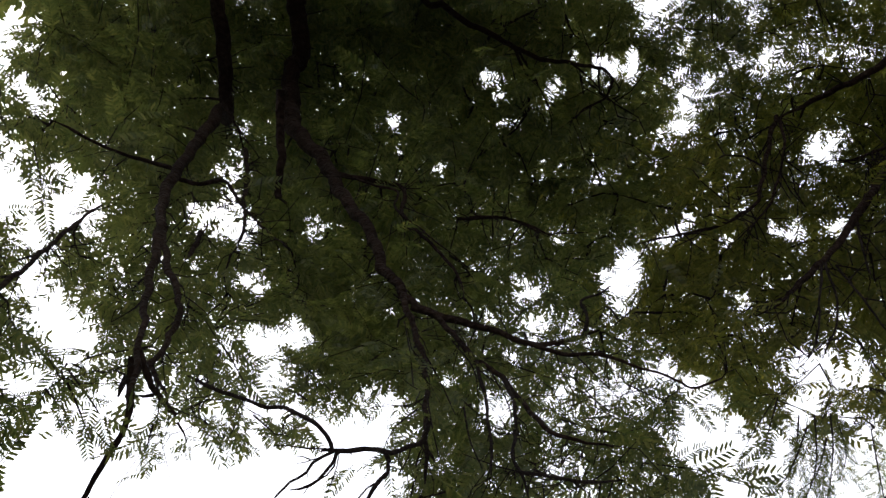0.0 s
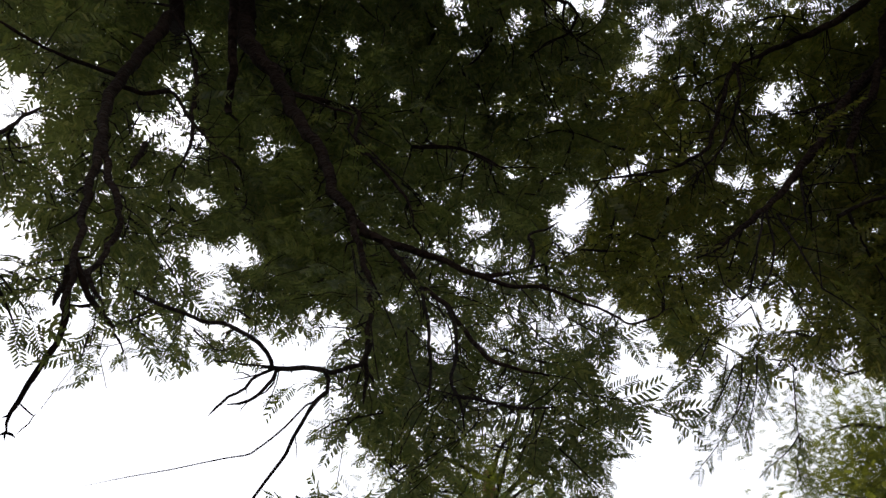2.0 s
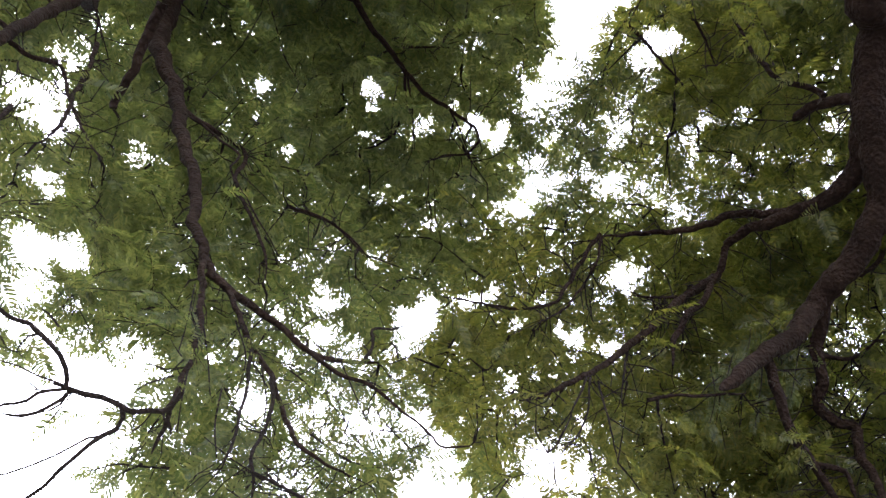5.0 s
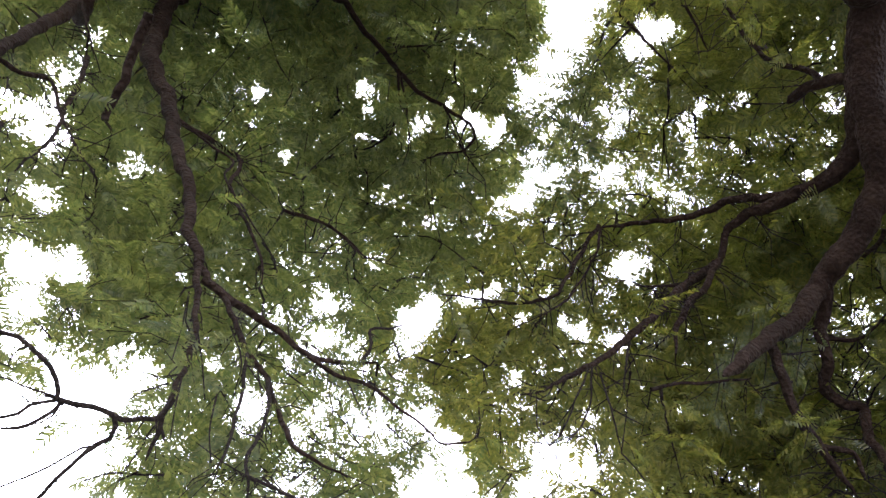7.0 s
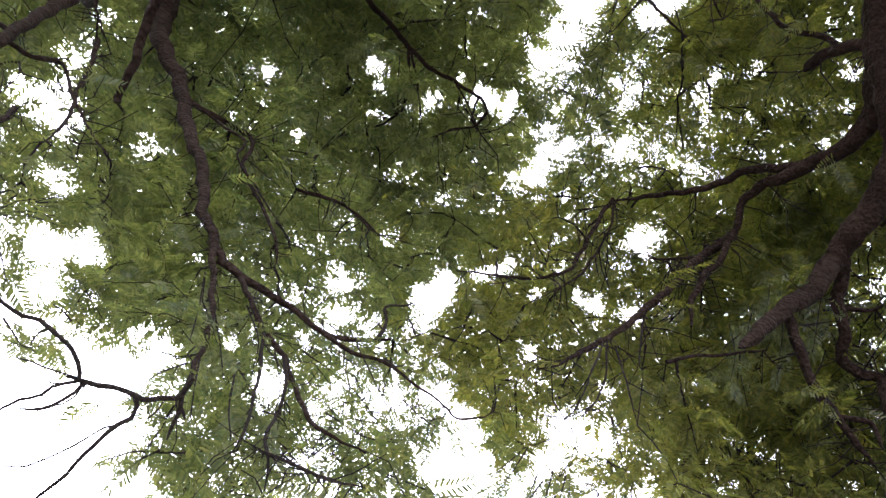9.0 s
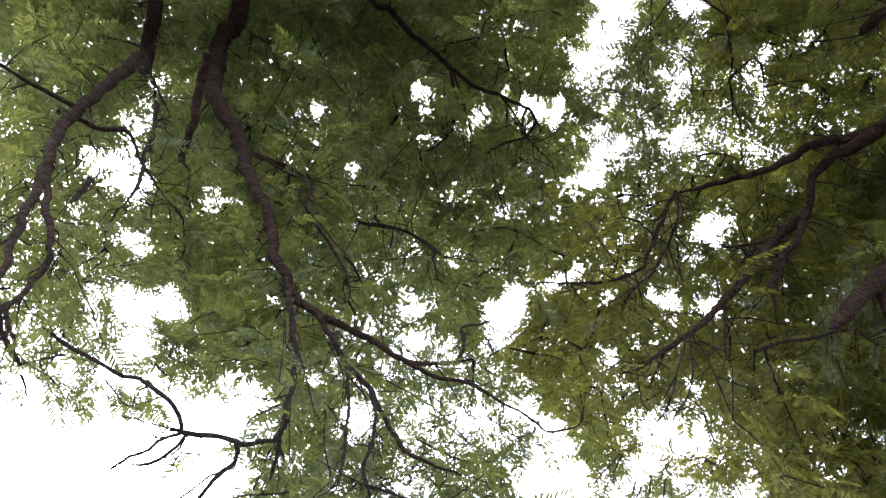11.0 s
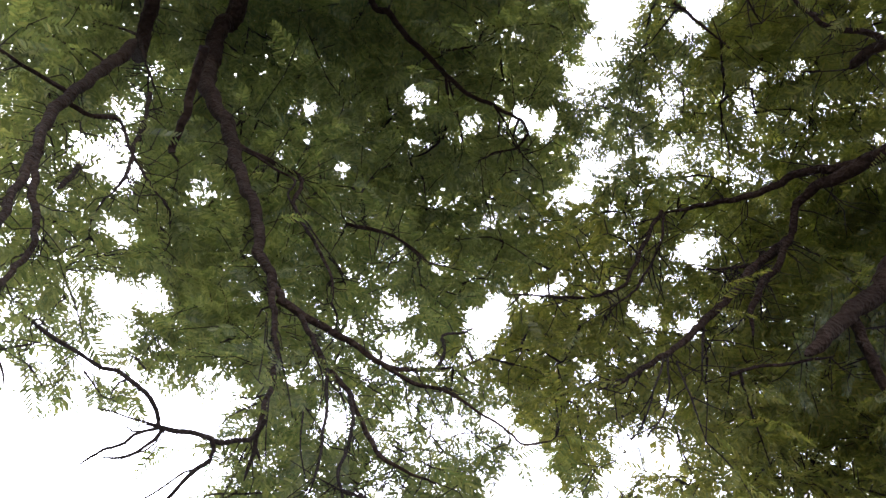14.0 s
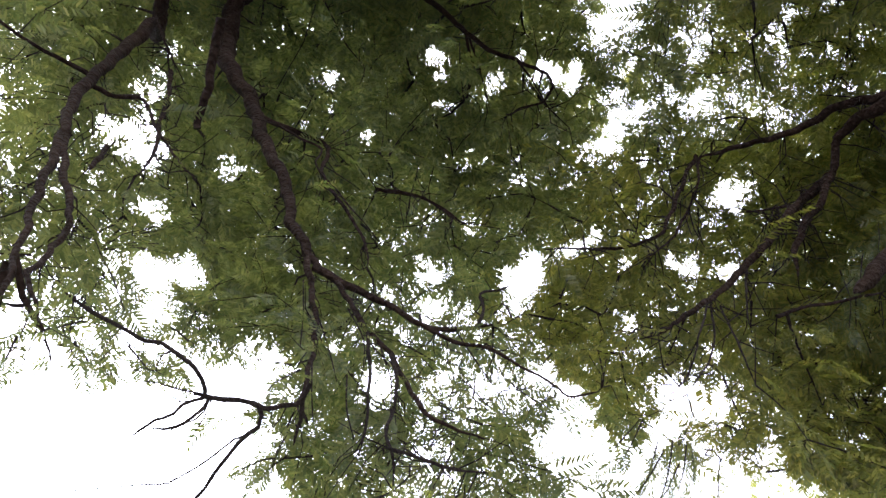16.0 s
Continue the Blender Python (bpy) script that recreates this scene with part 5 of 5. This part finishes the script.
spray(tree_a, [(0.305, 1.554, 2.258), (0.376, 1.535, 2.198), (0.461, 1.576, 2.165), (0.521, 1.606, 2.159)], 0.69, 0.026)
spray(tree_a, [(0.382, 1.525, 2.097), (0.432, 1.558, 2.067), (0.481, 1.589, 2.036)], 0.53, 0.026)
spray(tree_a, [(0.373, 1.663, 2.372), (0.448, 1.677, 2.367), (0.501, 1.669, 2.335)], 0.74, 0.028)
spray(tree_a, [(0.406, 1.727, 2.471), (0.469, 1.715, 2.427), (0.480, 1.687, 2.374)], 0.68, 0.029)
spray(tree_b, [(0.925, 1.833, 2.556), (0.835, 1.779, 2.453), (0.762, 1.730, 2.368)], 0.70, 0.032)
spray(tree_b, [(0.934, 1.834, 2.558), (0.870, 1.785, 2.458), (0.821, 1.746, 2.387)], 0.71, 0.032)
spray(tree_b, [(1.007, 1.812, 2.493), (0.953, 1.757, 2.379), (0.918, 1.752, 2.296), (0.862, 1.756, 2.218), (0.787, 1.751, 2.140)], 0.38, 0.014)
spray(tree_b, [(1.053, 1.816, 2.498), (1.000, 1.764, 2.385), (0.968, 1.765, 2.304), (0.933, 1.775, 2.228)], 0.40, 0.014)
spray(tree_b, [(0.960, 1.786, 2.443), (0.873, 1.727, 2.329), (0.813, 1.729, 2.257), (0.769, 1.721, 2.229)], 0.38, 0.013)
spray(tree_b, [(1.060, 1.808, 2.478), (1.027, 1.762, 2.370), (1.011, 1.771, 2.324)], 0.40, 0.014)
spray(tree_b, [(0.995, 1.773, 2.405), (0.923, 1.753, 2.296), (0.857, 1.745, 2.250)], 0.39, 0.014)
spray(tree_b, [(0.982, 1.846, 2.509), (0.917, 1.786, 2.390), (0.884, 1.767, 2.331)], 0.39, 0.014)
spray(tree_b, [(1.185, 1.876, 2.482), (1.158, 1.875, 2.358), (1.155, 1.898, 2.268), (1.169, 1.924, 2.167)], 0.37, 0.016)
spray(tree_b, [(1.161, 1.891, 2.298), (1.110, 1.892, 2.244), (1.028, 1.884, 2.187)], 0.36, 0.015)
spray(tree_b, [(1.163, 1.895, 2.284), (1.137, 1.904, 2.221), (1.139, 1.916, 2.167)], 0.36, 0.015)
spray(tree_a, [(-0.576, 1.533, 2.573), (-0.514, 1.502, 2.491), (-0.450, 1.451, 2.388)], 0.81, 0.025)
spray(tree_a, [(-0.700, 1.191, 2.262), (-0.648, 1.195, 2.208), (-0.630, 1.217, 2.187)], 0.59, 0.020)
spray(tree_a, [(-0.523, 1.210, 2.162), (-0.527, 1.219, 2.144), (-0.530, 1.227, 2.123)], 0.28, 0.009)
spray(tree_a, [(-0.485, 1.222, 2.171), (-0.473, 1.235, 2.156), (-0.467, 1.244, 2.142)], 0.28, 0.009)
spray(tree_a, [(-0.455, 1.273, 2.200), (-0.429, 1.266, 2.177), (-0.410, 1.259, 2.157)], 0.28, 0.009)
spray(tree_a, [(-0.393, 1.375, 2.266), (-0.365, 1.368, 2.241), (-0.339, 1.362, 2.217)], 0.30, 0.010)
spray(tree_a, [(0.011, 1.418, 2.123), (-0.044, 1.386, 2.096), (-0.085, 1.360, 2.076), (-0.118, 1.345, 2.046)], 0.28, 0.009)
spray(tree_a, [(-0.044, 1.384, 2.099), (-0.069, 1.376, 2.072), (-0.082, 1.374, 2.048)], 0.27, 0.009)
spray(tree_a, [(-0.061, 1.531, 2.362), (-0.103, 1.455, 2.282), (-0.119, 1.395, 2.214)], 0.71, 0.024)
spray(tree_a, [(-0.301, 1.452, 2.341), (-0.329, 1.455, 2.362), (-0.346, 1.447, 2.363)], 0.63, 0.024)
spray(tree_a, [(-1.404, 1.685, 3.447), (-1.291, 1.629, 3.250), (-1.225, 1.597, 3.142)], 0.94, 0.036)
spray(tree_a, [(-0.680, 1.166, 2.222), (-0.660, 1.197, 2.187), (-0.649, 1.215, 2.164)], 0.52, 0.020)
spray(tree_a, [(-0.711, 1.157, 2.205), (-0.693, 1.177, 2.189)], 0.52, 0.020)
spray(tree_b, [(1.286, 1.666, 5.085), (1.323, 1.843, 4.982), (1.369, 2.100, 4.814), (1.416, 2.319, 4.640)], 1.40, 0.060)
spray(tree_b, [(1.783, 2.034, 4.765), (1.654, 2.109, 4.786), (1.508, 2.165, 4.821), (1.416, 2.252, 4.803)], 1.40, 0.060)
spray(tree_b, [(1.398, 1.682, 5.137), (1.358, 1.908, 5.040), (1.255, 2.067, 4.987), (1.178, 2.151, 4.963)], 1.40, 0.060)
spray(tree_a, [(1.078, 2.425, 4.807), (1.227, 2.432, 4.749), (1.315, 2.424, 4.598)], 1.39, 0.059)
spray(tree_a, [(0.966, 2.287, 4.940), (1.109, 2.285, 4.898), (1.209, 2.303, 4.851)], 1.40, 0.060)
spray(tree_a, [(0.131, 1.743, 2.603), (0.174, 1.698, 2.509), (0.184, 1.643, 2.414)], 0.68, 0.029)
# the next seven stand in front of the leaning limb to cover its end
spray(tree_b, [(2.045, 1.807, 3.624), (1.998, 1.804, 3.483), (1.948, 1.802, 3.378)], 0.95, 0.054)
spray(tree_b, [(2.212, 1.788, 3.745), (2.121, 1.802, 3.590), (2.016, 1.817, 3.469)], 0.90, 0.055)
spray(tree_b, [(2.345, 1.680, 3.888), (2.328, 1.754, 3.768), (2.235, 1.775, 3.649)], 0.94, 0.058)
spray(tree_b, [(1.940, 1.834, 3.452), (1.867, 1.824, 3.280), (1.816, 1.812, 3.153)], 0.82, 0.050)
spray(tree_b, [(2.068, 1.805, 3.482), (2.022, 1.795, 3.318), (1.955, 1.786, 3.159)], 0.84, 0.052)
spray(tree_b, [(2.277, 1.761, 3.625), (2.195, 1.765, 3.418), (2.125, 1.762, 3.257)], 0.88, 0.054)
spray(tree_b, [(1.811, 1.845, 3.327), (1.790, 1.821, 3.173), (1.724, 1.802, 3.019)], 0.78, 0.048)
spray(tree_a, [(0.250, 1.785, 2.739), (0.397, 1.781, 2.689), (0.542, 1.785, 2.663)], 0.61, 0.033)
spray(tree_a, [(0.322, 1.804, 2.757), (0.397, 1.730, 2.587), (0.446, 1.678, 2.473)], 0.58, 0.032)
spray(tree_a, [(0.197, 1.683, 2.566), (0.330, 1.674, 2.503), (0.411, 1.639, 2.413)], 0.55, 0.030)
spray(tree_a, [(0.413, 1.854, 2.840), (0.508, 1.823, 2.751), (0.603, 1.822, 2.731)], 0.64, 0.035)
spray(tree_a, [(0.273, 1.580, 2.361), (0.394, 1.591, 2.334), (0.522, 1.637, 2.375)], 0.52, 0.028)
spray(tree_a, [(0.482, 1.716, 2.536), (0.564, 1.696, 2.475), (0.668, 1.704, 2.466)], 0.57, 0.031)
spray(tree_a, [(-0.107, 1.656, 2.693), (-0.084, 1.568, 2.535), (-0.070, 1.478, 2.391)], 0.54, 0.029)
spray(tree_a, [(-0.054, 1.594, 2.563), (-0.012, 1.531, 2.441), (0.024, 1.455, 2.309)], 0.51, 0.028)
spray(tree_a, [(0.023, 1.655, 2.631), (0.074, 1.598, 2.510), (0.080, 1.514, 2.372)], 0.53, 0.029)
spray(tree_a, [(0.120, 1.600, 2.495), (0.149, 1.535, 2.376), (0.149, 1.457, 2.255)], 0.50, 0.028)
spray(tree_a, [(-0.039, 1.475, 2.370), (-0.025, 1.397, 2.251), (-0.010, 1.325, 2.149)], 0.45, 0.025)
spray(tree_a, [(0.044, 1.485, 2.346), (0.052, 1.408, 2.229), (0.073, 1.348, 2.137)], 0.45, 0.025)


# thin sprays that reach out into the gap between the two crowns
stems = [(p, o) for p, o in zip(NODES, OWNER)]
for path, o, _ in twigs:
    stems.extend((p, o) for p in path[2:])
stem_tree = kdtree.KDTree(len(stems))
for i, q in enumerate(stems):
    stem_tree.insert(q[0], i)
stem_tree.balance()
for x, y, z, r, count in ((1.35, 1.91, 5.04, 0.16, 5), (1.34, 2.08, 4.94, 0.19, 6), (1.21, 2.22, 4.90, 0.15, 4), (1.48, 2.09, 4.88, 0.16, 5), (1.37, 2.27, 4.80, 0.16, 6), (1.56, 2.29, 4.71, 0.18, 6), (1.25, 2.38, 4.78, 0.11, 3), (1.46, 1.93, 4.98, 0.13, 4), (1.53, 1.81, 5.02, 0.13, 3), (1.40, 2.38, 4.53, 0.11, 3)):
    for _ in range(count * 2 // 3):
        tip = np.array((x, y, z)) + rng.normal(size=3) * r * 0.6
        co, k, dist = stem_tree.find(tip)
        start = np.array(co)
        if dist < 0.12:
            tip, dist = start + unit(tip - start) * 0.3, 0.3
        mid = (start + tip) / 2 + rng.normal(size=3) * 0.06 * dist + np.array((0, 0, 0.08 * dist))
        spray(BOUGHS[stems[k][1]][1], [start, mid, tip], 0.85, 0.055)


# ---------------------------------------------------------------- far trees
def far_tree(x, y, height, spread, crown_low, leaves, label, seed, lean=0.0):
    r = np.random.default_rng(seed)
    t = tagged(base("tree", x, y), label, "tree", group="far trees")
    top = height * 0.75
    rows = [(x, y, -0.1, 0.28), (x + 0.02, y, 0.5, 0.19), (x + lean * 0.4, y, height * 0.35, 0.15), (x + lean, y + 0.1, top, 0.07)]
    v, f = tube(spline(rows, 0.15), 14, 0.15, rng=r)
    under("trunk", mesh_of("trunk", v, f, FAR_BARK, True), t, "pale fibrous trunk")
    pos, dirs = [], []
    for k in range(16):
        h = crown_low + (top - crown_low) * r.random()
        a = r.uniform(0, 6.28)
        ln = spread * r.uniform(0.5, 1.0)
        s = np.array((x + lean * h / top, y, h))
        e = s + np.array((math.cos(a) * ln, math.sin(a) * ln, r.uniform(0.05, 0.8) * ln))
        mid = (s + e) / 2 + np.array((0, 0, 0.12 * ln))
        path = spline([(*s, 0.035), (*mid, 0.02), (*e, 0.006)], 0.12)
        v, f = tube(path, 7, 0.2, rng=r)
        under("limb", mesh_of("limb", v, f, TWIG, True), t)
        for q in path[len(path) // 4:]:
            for _ in range(max(1, int(leaves / 16 / (len(path) * 0.75)))):
                off = r.normal(size=3) * spread * np.array((0.2, 0.2, 0.16))
                pos.append(q[:3] + off)
                dirs.append(unit(off + np.array((0, 0, -0.1)) + r.normal(size=3) * 0.1))
    pos, dirs = np.array(pos), np.array(dirs)
    ok = in_opening(pos, 0.2) > 0.9
    pos, dirs = pos[ok], dirs[ok]
    upv = unit(np.array((0, 0, 1.0)) + r.normal(size=(len(pos), 3)) * 0.5)
    sd = unit(np.cross(upv, dirs))
    tn = np.stack([dirs, sd, np.cross(dirs, sd)], 2) * r.uniform(0.6, 0.95, len(pos))[:, None, None]
    kk = r.integers(14, 21, len(pos))
    parts = [(np.einsum("nij,vj->nvi", tn[kk == k], LEAVES[k]) + pos[kk == k][:, None, :]).reshape(-1, 3) for k in range(len(LEAVES))]
    allv = np.vstack(parts)
    tagged(under("foliage", mesh_of_arrays("foliage", allv, np.arange(len(allv)), 4, FAR_LEAF), t, "pale yellow-green leaves"), kind="stuff")


far_tree(1.28, 8.6, 5.9, 1.6, 3.3, 4500, "pale yellow-green tree with a fibrous trunk standing farther off", 11)
far_tree(5.8, 7.3, 6.2, 1.8, 2.4, 16000, "small-leaved yellow-green tree standing beyond the near crowns", 12)
far_tree(5.7, 3.6, 8.2, 2.3, 3.6, 7000, "bright yellow-green tree rising close behind the leaning limb", 13)
